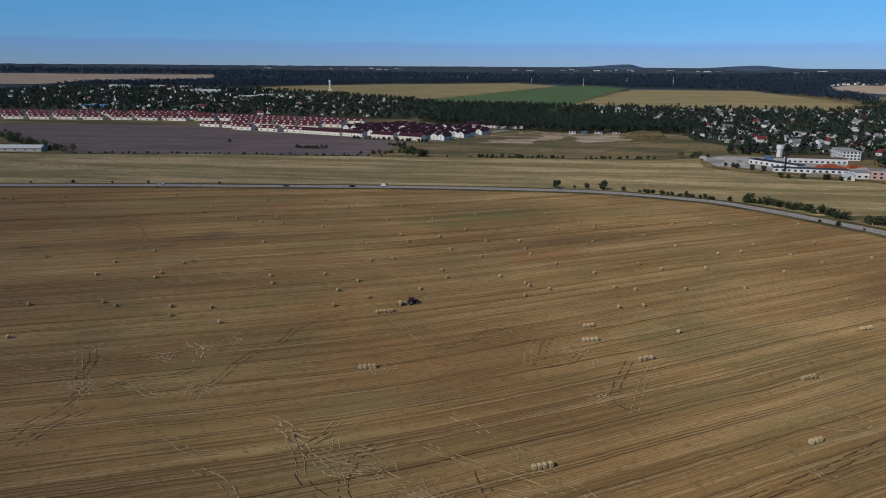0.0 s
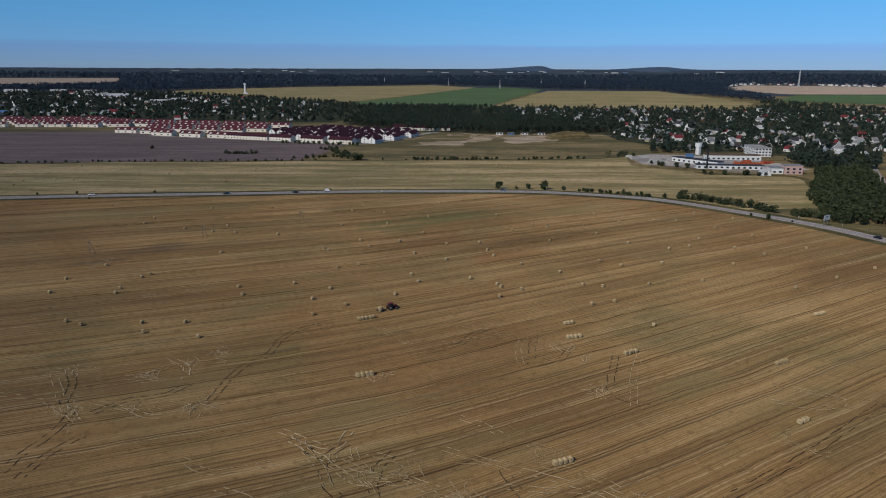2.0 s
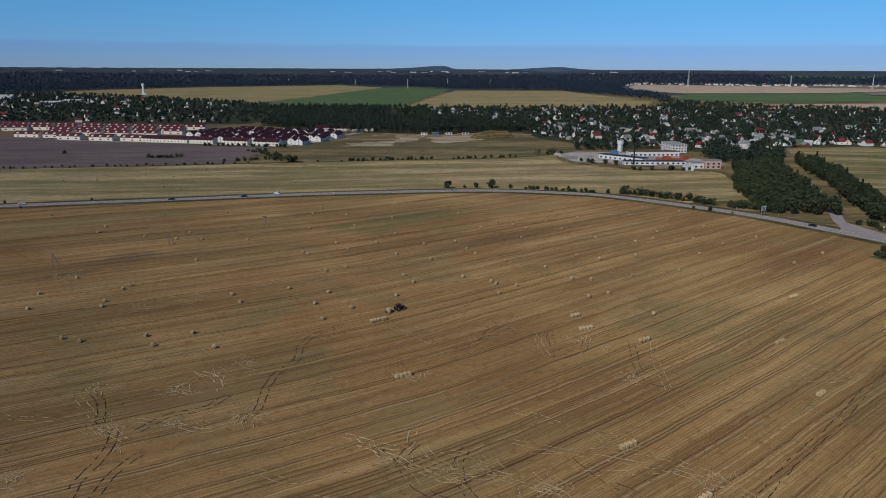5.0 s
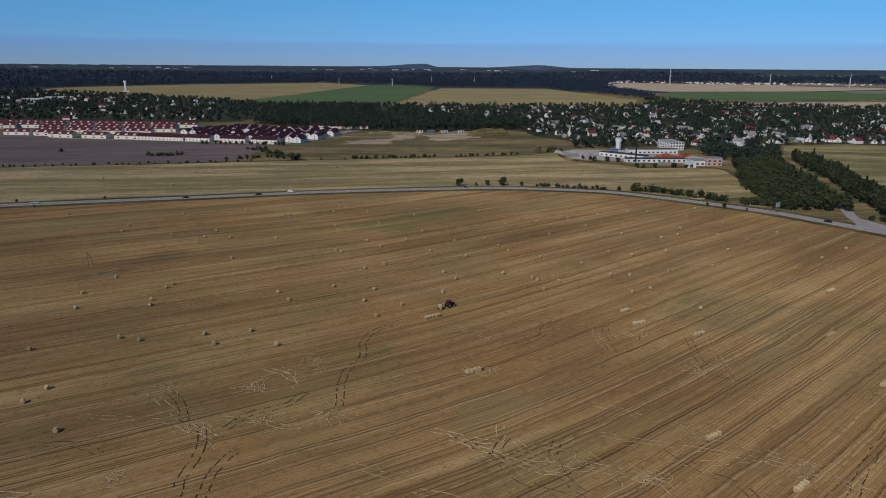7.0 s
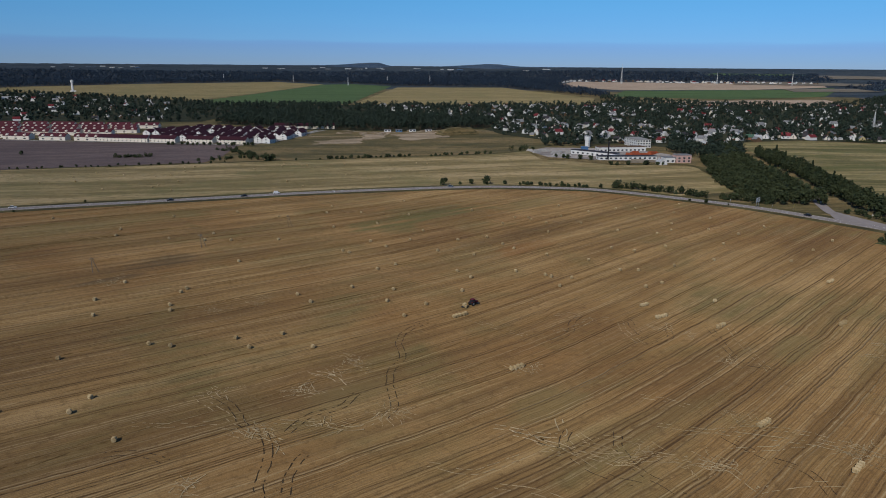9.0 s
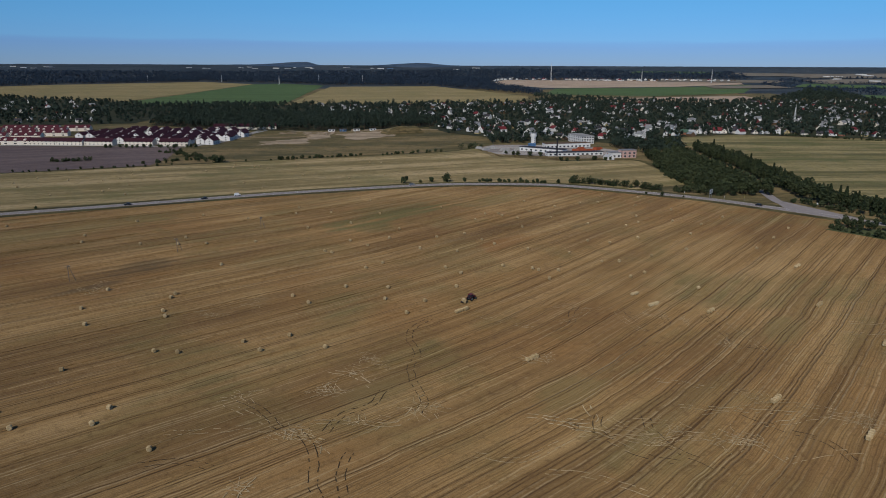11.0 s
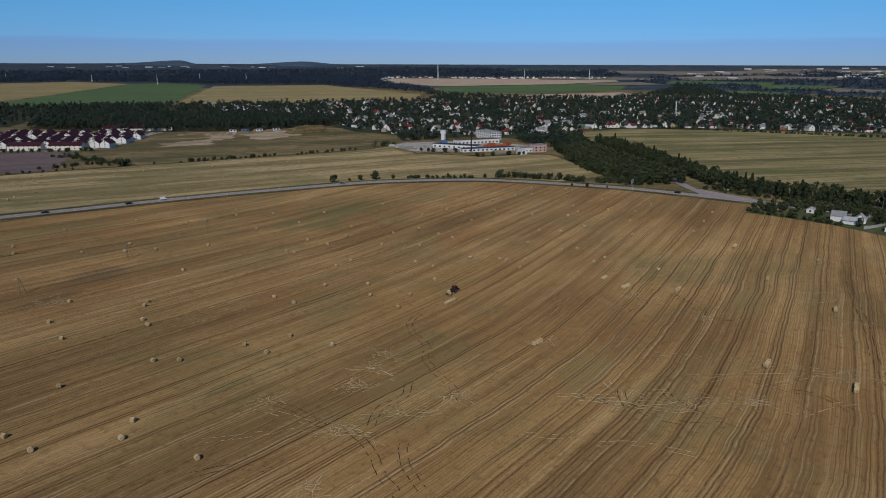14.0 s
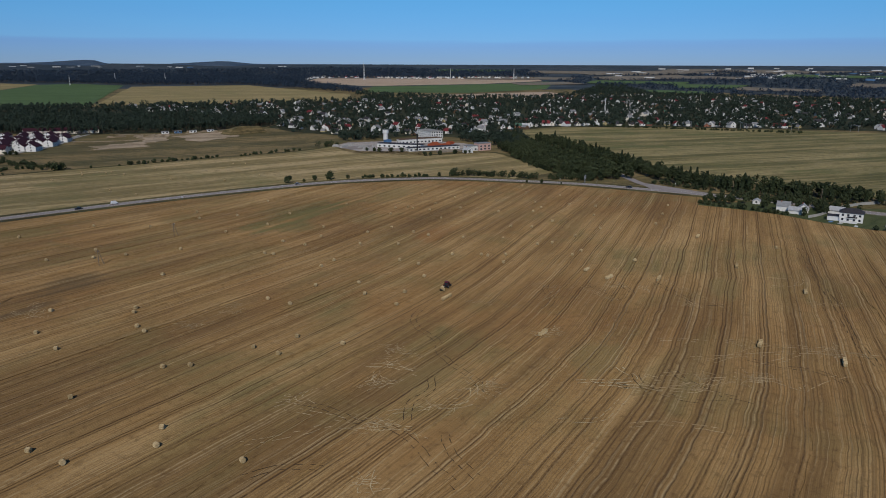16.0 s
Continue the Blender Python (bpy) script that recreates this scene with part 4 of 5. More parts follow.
def put_terrace(i, x, y, turn):
    m = pose(x, y, height(x, y), 0, 0, turn)
    if i in TERR_USED:
        ob = copy_thing(TERR[i], m)
    else:
        TERR_USED.add(i)
        ob = TERR[i]
        ob.matrix_basis = m
    return tagged(ob, group="houses of the estate")


rng = np.random.default_rng(80)
E0, EX, EY = Vector((-22, 872)), Vector((-0.86, 0.51)), Vector((0.55, 0.83))
# front row: long facades on the field side
for k, (x, y) in enumerate(((-38, 884), (-74, 904), (-115, 925), (-146, 940), (-172, 955), (-200, 972), (-240, 990), (-282, 1012))):
    put_terrace(0 if k < 5 else 2, x, y, -31 + (4 if k > 4 else 0))
# gable ends towards the field
for r in range(7):
    for c in range(10 if r < 2 else 13):
        p = E0 + EX * (c * 15.5 - 14 + 6 * (r % 2)) + EY * (24 + r * 22)
        if rng.random() < 0.93 and p.x < 62:
            put_terrace(1, p.x + rng.normal() * 1.5, p.y + rng.normal() * 2, 56 + rng.normal() * 1.5)
for x, y in ((4, 902), (33, 950), (49, 978), (20, 930)):
    put_terrace(1, x, y, 56)
for x, y in ((80, 1062), (102, 1057), (52, 1075)):
    put_terrace(0, x, y, -8)
# further rows of red roofs
for r in range(5):
    for c in range(9):
        p = Vector((-190, 1000)) + Vector((-0.93, 0.36)) * (c * 41) + Vector((0.36, 0.93)) * (r * 37 - 4 + 3 * rng.random()) + Vector((-0.93, 0.36)) * 17 * (r % 2)
        if (r == 0 and c < 3) or (p.x < -345 and p.y < 1165):
            continue
        put_terrace(2, p.x, p.y, -21 + rng.normal() * 1.5)


# the western rows, set back behind the end of the ploughed field
for r in range(4):
    for c in range(8):
        put_terrace(2, -392 - c * 46 - r * 24 + rng.normal() * 2, 1176 + r * 40 + 0.03 * (c * 44) + rng.normal() * 2, -3 + rng.normal() * 1.5)


# ---- straw bales ----
M_BALE = field("straw_bale", 0, ((0.36, 0.26, 0.13), (0.52, 0.39, 0.21), (0.66, 0.52, 0.31)), 0.3, spread=0.6)


def bale_proto():
    """A round bale lying on its side: ribbed skin, wound end faces, a flattened foot."""
    bm = bmesh.new()
    n = 22
    k0 = 0.82
    prof = ((-0.66, 0.0), (-0.68, 0.3), (-0.66, 0.55), (-0.62, 0.69), (-0.52, 0.75), (-0.26, 0.77), (-0.24, 0.755), (0.0, 0.775), (0.24, 0.755), (0.26, 0.77), (0.52, 0.75), (0.62, 0.69), (0.66, 0.55), (0.68, 0.3), (0.66, 0.0))
    rings = []
    for x, r in prof:
        if r == 0:
            rings.append([bm.verts.new((x * k0, 0, 0.75 * k0))])
            continue
        ring = []
        for i in range(n):
            a = 2 * math.pi * i / n
            k = r * (1 + 0.03 * noise.noise((x * 3, math.cos(a) * 2, math.sin(a) * 2)))
            ring.append(bm.verts.new((x * k0, k0 * k * math.sin(a), max(k0 * (0.75 + k * math.cos(a)), 0.02))))
        rings.append(ring)
    for a, b in zip(rings, rings[1:]):
        for i in range(n):
            j = (i + 1) % n
            q = [v for v in (a[i % len(a)], a[j % len(a)], b[j % len(b)], b[i % len(b)])]
            bm.faces.new(list(dict.fromkeys(q)))
    bmesh.ops.recalc_face_normals(bm, faces=bm.faces[:])
    ob = part("straw_bale", bm, M_BALE)
    for p in ob.data.polygons:
        p.use_smooth = True
    return tagged(ob, "round golden straw bale lying on the stubble", "straw bale")


BALE = bale_proto()
BALE_FIRST = [True]


def put_bale(x, y, turn, group):
    m = pose(x, y, height(x, y) + 0.10, 0, 0, turn)
    if BALE_FIRST[0]:
        BALE_FIRST[0] = False
        BALE.matrix_basis = m
        ob = BALE
    else:
        ob = copy_thing(BALE, m)
    return tagged(ob, group=group)


rng = np.random.default_rng(90)
BALES_MID = [(74, 206), (65, 252), (72, 249), (91, 250), (90, 277), (61, 229), (40, 249), (61, 270), (33, 253), (32, 256), (23, 265), (48, 284), (39, 299), (38, 309), (37, 325), (21, 324),
             (17, 295), (0, 273), (2, 263), (-8, 248), (4, 307), (-14, 230), (-26, 238), (-32, 258), (-38, 246), (-46, 266), (-37, 229), (70, 231), (30, 241), (-1, 332)]
BALES_WEST = [(-67, 264), (-64, 254), (-105, 285), (-107, 281), (-111, 261), (-111, 267), (-78, 226), (-71, 212), (-89, 218), (-92, 227), (-111, 227), (-117, 231), (-130, 198), (-136, 282), (-169, 290),
              (-135, 264), (-83, 318), (-35, 317), (-37, 321), (-30, 287), (-21, 291), (-16, 322), (19, 395), (12, 350), (-141, 228), (-134, 191), (-155, 207), (-151, 197), (-123, 173), (-127, 301), (-95, 363), (-83, 359)]
BALES_EAST = [(109, 279), (114, 252), (139, 274), (163, 290), (156, 304), (148, 324), (136, 309), (109, 318), (101, 341), (83, 285), (101, 363), (81, 365), (146, 374), (124, 305), (158, 371), (145, 239), (124, 370), (72, 326),
              (180, 330), (172, 352), (190, 300), (196, 262), (170, 250), (118, 395), (60, 398), (141, 175), (-20, 335), (-111, 372)]
for name, spots in (("middle", BALES_MID), ("west", BALES_WEST), ("east", BALES_EAST)):
    for x, y in spots:
        put_bale(x, y, ROW_TURN + 90 + rng.normal() * 22, "single bales on the stubble")
for _ in range(34):
    x, y = rng.uniform(-330, 200), rng.uniform(345, 460)
    if x < 90 or y < 400:
        put_bale(x, y, rng.random() * 180, "single bales on the stubble")
for _ in range(46):
    x, y = rng.uniform(-420, 120), rng.uniform(525, 680)
    put_bale(x, y, rng.random() * 180, "single bales on the mown field")
# rows of four or five set down end to end
for x, y, turn, n in ((-19, 223, 17, 5), (47, 211, 14, 3), (45, 199, 14, 4), (58, 185, 24, 4), (98, 173, 20, 4), (-20, 178, 16, 4), (83, 140, 26, 3), (21, 129, 22, 4), (135, 210, 18, 4), (25, 107, 22, 4)):
    for i in range(n):
        d = (i - (n - 1) / 2) * 1.30
        put_bale(x + d * math.cos(radians(turn)) + rng.normal() * 0.08, y + d * math.sin(radians(turn)) + rng.normal() * 0.12, turn + 90 + rng.normal() * 6, "bales set down in rows")

# ---- standing stubble ----
def stubble_rows(gap, step, seed):
    """Low upright rows of cut straw along the swaths, wavy, broken and of uneven height; too many to count."""
    r = np.random.default_rng(seed)
    ca, sa = math.cos(radians(ROW_TURN)), math.sin(radians(ROW_TURN))
    us, vs = np.arange(-330, 480, step), np.arange(-190, 620, gap)
    u, v = np.meshgrid(us, vs)
    tall_row = (0.2 + 0.8 * r.random((len(vs), 1)) ** 3) * (0.5 + 0.5 * np.sin(vs * 0.37)[:, None] * np.sin(vs * 0.11)[:, None])
    shift = r.normal(size=(len(vs), 1)) * 0.25 * gap
    phase = r.random((len(vs), 1)) * 6.3

    def across(u, v):
        return v + shift + 0.9 * np.sin(u * 0.045 + v * 0.012) + 0.6 * np.sin(u * 0.13 + v * 0.03) + 0.22 * np.sin(u * 0.41 + phase)

    ends = []
    for uu in (u, u + step):
        w = across(uu, v)
        east = uu * ca - w * sa - BEND_X
        w = w + 0.453 * BEND_K * (np.sqrt(east * east + BEND_W * BEND_W) - east)
        ends.append((uu * ca - w * sa, uu * sa + w * ca))
    tall = 0.26 * tall_row * (0.75 + 0.25 * np.sin(u * 0.06 + phase * 3)) * (0.8 + 0.4 * r.random(u.shape))
    x, y = ends[0]
    keep = np.zeros(u.shape, bool)
    poly = [(px - 9 if py < 440 else px, py - 12) for px, py in near_edge] + [(-300, -900), (-1400, -600)]
    for (ax, ay), (bx, by) in zip(poly, poly[1:] + poly[:1]):
        if ay != by:
            keep ^= ((ay > y) != (by > y)) & (x < (bx - ax) * (y - ay) / (by - ay) + ax)
    keep &= ~((x > 208) & (y < 262)) & (x > -320) & (y > 50) & (r.random(u.shape) > 0.12)
    (x0, y0), (x1, y1), h = [(p[keep], q[keep]) for p, q in ends] + [tall[keep]]
    z0, z1 = [np.interp(0.35 * p + 0.94 * q, (300, 400, 480), (0, -2, -4)) + 0.09 for p, q in ((x0, y0), (x1, y1))]
    n = len(x0)
    verts = np.stack([np.stack([x0, y0, z0], 1), np.stack([x1, y1, z1], 1), np.stack([x1, y1, z1 + h], 1), np.stack([x0, y0, z0 + h], 1)], 1).reshape(-1, 3)
    ob = quads("stubble_rows", verts, np.arange(4 * n).reshape(-1, 4), np.zeros(n, int), [M_STUBBLE])
    return tagged(ob, "short upright rows of cut straw stubble", "stubble", kind="stuff")


stubble_rows(1.1, 1.6, 120)

# ---- wheel tracks and straw trails on the stubble ----
M_TRACK = field("pressed_soil", 0, ((0.035, 0.024, 0.015), (0.055, 0.036, 0.022), (0.10, 0.068, 0.036)), 0.2, spread=2.5)
M_TRAIL = field("loose_straw", 0, ((0.34, 0.25, 0.13), (0.46, 0.35, 0.20), (0.56, 0.45, 0.28)), 0.2, spread=1.0)


def ragged(name, points, width, material, label, shift=0.0, gaps=0.25, seed=0, lift=0.125):
    """A broken band pressed into or strewn over the stubble."""
    line = smooth_line(points, 0.8)
    verts, faces = [], []
    n = len(line)
    for i, p in enumerate(line):
        d = (line[min(i + 1, n - 1)] - line[max(i - 1, 0)]).normalized()
        s = Vector((d.y, -d.x))
        w = width * (0.35 + 0.6 * abs(noise.noise((i * 0.9, seed, shift))))
        o = shift + 0.5 * noise.noise((i * 0.2, seed, 3))
        for k in (-0.5, 0.5):
            q = p + s * (k * w + o)
            verts.append((q.x, q.y, height(q.x, q.y) + lift))
    for i in range(n - 1):
        if noise.noise((i * 0.45, seed * 3.1, shift)) > gaps - 0.5:
            faces.append((2 * i, 2 * i + 1, 2 * i + 3, 2 * i + 2))
    return tagged(raw(name, verts, faces, material), label, "wheel track", kind="stuff")


TRACKS = [
    [(-30, 222), (-39, 217), (-45, 209), (-48, 196), (-54, 188), (-57, 178), (-59, 168), (-63, 163)],
    [(-101, 190), (-97, 182), (-95, 171), (-91, 163), (-92, 153), (-94, 147), (-96, 136)],
    [(-84, 153), (-88, 147), (-91, 136)],
    [(33, 201), (30, 192), (28, 184), (27, 180), (32, 181), (37, 184), (40, 189), (38, 193)],
    [(53, 184), (49, 175), (45, 166), (44, 158), (50, 152)],
]
TRACKS += [
    [(-24, 143), (-29, 137), (-29, 129), (-26, 122), (-22, 118)],
    [(-14, 138), (-18, 131), (-19, 122), (-16, 112)],
    [(8, 128), (10, 118), (14, 110), (12, 102)],
    [(150, 168), (141, 163), (108, 146), (78, 128), (48, 112), (30, 100)],
    [(20, 210), (14, 205), (8, 197), (-2, 192)],
    [(-66, 178), (-72, 172), (-80, 170), (-86, 164)],
    [(-112, 160), (-118, 166), (-126, 168)],
]
for i, pts in enumerate(TRACKS):
    for sh in (-0.95, 0.95):
        ragged("wheel_track", pts, 0.42, M_TRACK, "dark curving wheel rut in the stubble", sh, 0.42, i, 0.2)
TRAILS = [
    ([(-2, 133), (5, 131), (18, 128), (27, 122), (33, 112), (35, 105)], 0.7), ([(-34, 141), (-30, 133), (-28, 126)], 0.7),
    ([(-17, 218), (-11, 207), (-6, 199)], 0.8), ([(-38, 147), (-34, 142), (-24, 131), (-12, 127)], 1.2), ([(-4, 138), (6, 131), (27, 116), (40, 98)], 0.9),
]
TRAILS += [
    ([(-40, 150), (-28, 141), (-24, 148)], 1.0), ([(-104, 188), (-99, 178), (-94, 168), (-88, 160)], 0.9), ([(-75, 196), (-70, 190), (-68, 181)], 1.1), ([(-88, 170), (-78, 165), (-70, 160), (-62, 166)], 1.0),
    ([(-120, 180), (-110, 176), (-100, 174)], 0.8), ([(30, 201), (26, 193), (24, 181)], 0.5), ([(60, 183), (54, 172), (49, 160), (46, 152)], 0.6), ([(-26, 128), (-18, 126), (-12, 132), (-20, 138)], 0.7),
    ([(2, 152), (8, 146), (12, 140)], 0.8), ([(80, 152), (92, 146), (100, 150), (90, 158)], 0.7), ([(12, 214), (20, 206), (28, 204)], 0.6), ([(5, 122), (14, 120), (26, 118)], 0.8),
    ([(-130, 150), (-122, 146), (-116, 138)], 0.8), ([(-50, 128), (-42, 122), (-36, 112)], 1.0), ([(-60, 140), (-52, 134), (-40, 136)], 0.8),
]
TRAILS += [
    ([(13, 216), (18, 212), (21, 206), (16, 202), (4, 199)], 0.6), ([(-34, 142), (-28, 134), (-22, 126)], 1.2), ([(-12, 127), (-6, 122), (-1, 116), (-1, 108)], 1.0), ([(-1, 108), (8, 107), (17, 104)], 0.8),
]
for i, (pts, w) in enumerate(TRAILS):
    for sh in (-0.9, 0.9):
        ragged("straw_trail", pts, w * 0.6, M_TRAIL, "pale trail of loose straw on the stubble", sh, 0.42, 40 + i, 0.27)



def tangle(x, y, size, count, seed):
    """Loose straw dragged into loops and crossing trails: thin bent bands, mostly in pairs."""
    r = np.random.default_rng(seed)
    verts, faces = [], []
    for c in range(count):
        a = radians(ROW_TURN) + r.choice([1.1, 1.5, -1.2, 2.2]) + r.normal() * 0.35
        ox, oy, bend = x + r.normal() * size * 0.4, y + r.normal() * size * 0.4, r.normal() * 0.12
        steps = int(5 + 9 * r.random())
        for side in (-0.8, 0.8):
            px, py, b = ox - math.sin(a) * side, oy + math.cos(a) * side, a
            z = 0.24 + 0.06 * r.random()
            for i in range(steps):
                w = 0.04 + 0.07 * r.random()
                dx, dy = math.cos(b), math.sin(b)
                for k in (-1, 1):
                    verts.append((px - dy * w * k, py + dx * w * k, height(px, py) + z))
                if i and r.random() < 0.7:
                    n = len(verts)
                    faces.append((n - 4, n - 3, n - 1, n - 2))
                px, py, b = px + dx * 0.6, py + dy * 0.6, b + bend + r.normal() * 0.1
    return tagged(raw("straw_tangle", verts, faces, M_TRAIL), "pale tangle of loose straw on the stubble", "loose straw", kind="stuff")


TANGLES = [(-100, 190), (-93, 169), (-92, 165), (-78, 183), (-77, 163), (-67, 189), (-63, 198), (-59, 165), (-29, 137), (-20, 128), (-11, 126), (32, 111), (19, 131), (41, 187), (-18, 174), (-1, 118), (-108, 149), (-80, 261), (-97, 256), (-133, 304), (72, 131), (42, 160)]
for i, (x, y) in enumerate(TANGLES):
    tangle(x, y, 3.0 + 1.8 * (i % 3), 6 + 2 * (i % 4), 200 + i)

# ---- tractor ----
def cylinder(name, parent, material, radius, depth, m, segs=18, label=""):
    bm = bmesh.new()
    bmesh.ops.create_cone(bm, cap_ends=True, segments=segs, radius1=radius, radius2=radius, depth=depth, matrix=m)
    bmesh.ops.bevel(bm, geom=[e for e in bm.edges if len(e.link_faces) == 2 and any(len(f.verts) > 4 for f in e.link_faces)], offset=min(0.05, depth * 0.2), segments=1, affect="EDGES")
    return part(name, bm, material, parent, label)


def wheel(parent, x, y, r, w, rim):
    side = Matrix.Translation((x, y, r)) @ Matrix.Rotation(math.pi / 2, 4, "X")
    t = cylinder("wheel", parent, M_TYRE, r, w, side, 20)
    cylinder("rim", t, rim, r * 0.55, w + 0.04, side, 14)


M_TYRE = plain("tyre_rubber", (0.02, 0.02, 0.02), 0.9, 0.2)
M_TRACTOR = plain("dark_red_paint", (0.16, 0.014, 0.018), 0.4, 0.15)
tractor = thing("tractor", "dark red farm tractor on the stubble field", "tractor", m=pose(-10, 232.5, 0.1, 0, 0, 24))
tractor.scale = (0.85, 0.85, 0.85)
bm = bmesh.new()
box_into(bm, 0.4, -0.45, 0.9, 2.5, 0.45, 1.65)
bmesh.ops.bevel(bm, geom=bm.edges[:], offset=0.12, segments=2, affect="EDGES")
part("bonnet", bm, M_TRACTOR, tractor)
box("chassis", tractor, M_DARK, -1.6, -0.4, 0.55, 2.4, 0.4, 0.95)
cab = box("cab", tractor, M_GLASS, -1.35, -0.75, 1.1, 0.35, 0.75, 2.55, label="glazed dark cab")
box("cab_roof", cab, M_TRACTOR, -1.5, -0.85, 2.55, 0.5, 0.85, 2.75)
for sy in (-0.8, 0.8):
    box("mudguard", tractor, M_TRACTOR, -1.75, sy - 0.28, 1.5, -0.35, sy + 0.28, 1.72)
    wheel(tractor, -1.05, sy * 1.15, 0.88, 0.55, M_STEEL)
    wheel(tractor, 1.85, sy * 1.05, 0.62, 0.42, M_STEEL)
cylinder("exhaust", tractor, M_DARK, 0.05, 0.9, Matrix.Translation((0.75, 0.35, 2.05)), 8)
loader = thing("bale_trailer", "low dark trailer loaded with straw bales", "trailer", m=pose(-13.9, 230.7, 0.1, 0, 0, 24))
loader.scale = (0.5, 0.75, 0.7)
box("bed", loader, M_DARK, -2.9, -0.9, 0.75, 2.6, 0.9, 0.92)
box("drawbar", loader, M_DARK, 2.6, -0.08, 0.6, 4.2, 0.08, 0.75)
for sy in (-0.85, 0.85):
    wheel(loader, -0.9, sy, 0.42, 0.3, M_STEEL)
    wheel(loader, 0.1, sy, 0.42, 0.3, M_STEEL)
ob = copy_thing(BALE, pose(-14.2, 230.6, 0.73, 0, 0, 24))
tagged(ob, "round straw bale riding on the trailer", group="bales on the trailer")


# ---- vehicles on the road ----
def car(label, x, y, turn, paint, van=False):
    c = thing("car", label, "car", "cars on the road", pose(x, y, height(x, y) + 0.27, 0, 0, turn))
    bm = bmesh.new()
    box_into(bm, -2.15, -0.88, 0.3, 2.15, 0.88, 0.9)
    bmesh.ops.bevel(bm, geom=bm.edges[:], offset=0.16, segments=2, affect="EDGES")
    body = part("body", bm, paint, c)
    bm = bmesh.new()
    top = 1.95 if van else 1.45
    box_into(bm, -2.0 if van else -1.5, -0.78, 0.85, 1.3 if van else 0.8, 0.78, top)
    for v in bm.verts:
        if v.co.z > 1:
            v.co.x *= 0.78
            v.co.y *= 0.86
    part("cabin", bm, M_GLASS if not van else paint, c, "dark glazed cabin" if not van else "")
    box("car_roof", c, paint, -1.05, -0.6, top, 0.55, 0.6, top + 0.04)
    for wx in (-1.3, 1.35):
        for wy in (-0.82, 0.82):
            wheel(c, wx, wy, 0.32, 0.22, M_STEEL)
    for wy in (-0.6, 0.6):
        box("headlight", c, M_FRAME, 2.12, wy - 0.15, 0.55, 2.18, wy + 0.15, 0.72)
        box("tail_light", c, M_REDROOF, -2.18, wy - 0.15, 0.6, -2.12, wy + 0.15, 0.78)


M_CARW = plain("white_car_paint", (0.75, 0.75, 0.75), 0.3, 0.03)
M_CARD = plain("dark_car_paint", (0.02, 0.022, 0.03), 0.3, 0.1)
M_CARS = plain("silver_car_paint", (0.40, 0.42, 0.44), 0.3, 0.05, metal=0.5)
for x, y, d, paint, van, label in ((-42, 498 + 1.8, 2, M_CARW, True, "white van on the country road"), (-64, 494.5, 183, M_CARD, False, "dark car on the country road"), (-110, 491.2, 182, M_CARD, False, "dark car on the country road"),
                                   (-198, 490.5, 5, M_CARW, False, "white car on the country road"), (241, 318, 100, M_CARD, False, "dark car near the junction"), (84, 494.6, -10, M_CARS, False, "silver car on the country road")):
    car(label, x, y, d, paint, van)

# road markings: broken centre line and junction lines
for i in range(0, len(ROAD) - 1):
    if not (-330 < ROAD[i].x < 300 and ROAD[i].y > 100) or i % 2:
        continue
    a, b = ROAD[i], ROAD[i + 1]
    strip("road_marking", [a, a + (b - a).normalized() * 4.0], 0.18, M_PAINT, "white broken centre line", "road marking", 0.285)
for sh in (-3.6, 3.6):
    strip("road_marking", [p for p in ROAD if -600 < p.x < 330 and p.y > 60], 0.2, M_PAINT, "white edge line", "road marking", 0.284, shift=sh)
land("junction", [(244, 300), (250, 285), (258, 262), (263, 290), (269, 322), (262, 322)], M_ASPHALT, "widened asphalt road junction", "road", 0.262, rough=0)


# ---- signs and poles ----
def billboard(x, y, turn):
    z = height(x, y)
    b = thing("billboard", "grey roadside billboard on two steel posts", "billboard", m=pose(x, y, z, 0, 0, turn))
    for px in (-1.6, 1.6):
        cylinder("post", b, M_STEEL, 0.14, 5.0, Matrix.Translation((px, 0, 2.3)), 10)
    fr = box("board_frame", b, M_DARK, -3.1, -0.14, 3.4, 3.1, 0.14, 6.5)
    box("board", fr, M_FRAME, -2.95, -0.18, 3.55, 2.95, 0.18, 6.35, label="pale weathered board face")
    for k, wd in enumerate((4.2, 3.0, 3.6)):
        box("text_bar", fr, M_DARKROOF, -wd / 2, -0.2, 5.4 - k * 0.7, wd / 2, -0.181, 5.7 - k * 0.7)


def sign(x, y, turn, w, h, top, mat, label):
    s = thing("road_sign", label, "road sign", m=pose(x, y, height(x, y) + 0.1, 0, 0, turn))
    cylinder("post", s, M_STEEL, 0.07, top, Matrix.Translation((0, 0, top / 2 - 0.1)), 8)
    box("plate", s, mat, -w / 2, -0.11, top - h, w / 2, -0.07, top)


billboard(236, 352, 25)
M_YELLOWSIGN = plain("yellow_sign", (0.6, 0.45, 0.12), 0.5, 0.1)
sign(249, 336, 30, 1.2, 2.4, 4.2, M_YELLOWSIGN, "tall yellow and white road sign")
sign(241, 345, 30, 0.7, 0.9, 2.6, M_FRAME, "small white road sign")
sign(271, 300, 100, 0.8, 0.8, 2.4, M_FRAME, "small white road sign")
sign(233, 372, 15, 0.7, 0.9, 2.4, M_FRAME, "small white road sign")
sign(-4, 489, 0, 0.6, 0.8, 2.2, M_FRAME, "small white road sign")


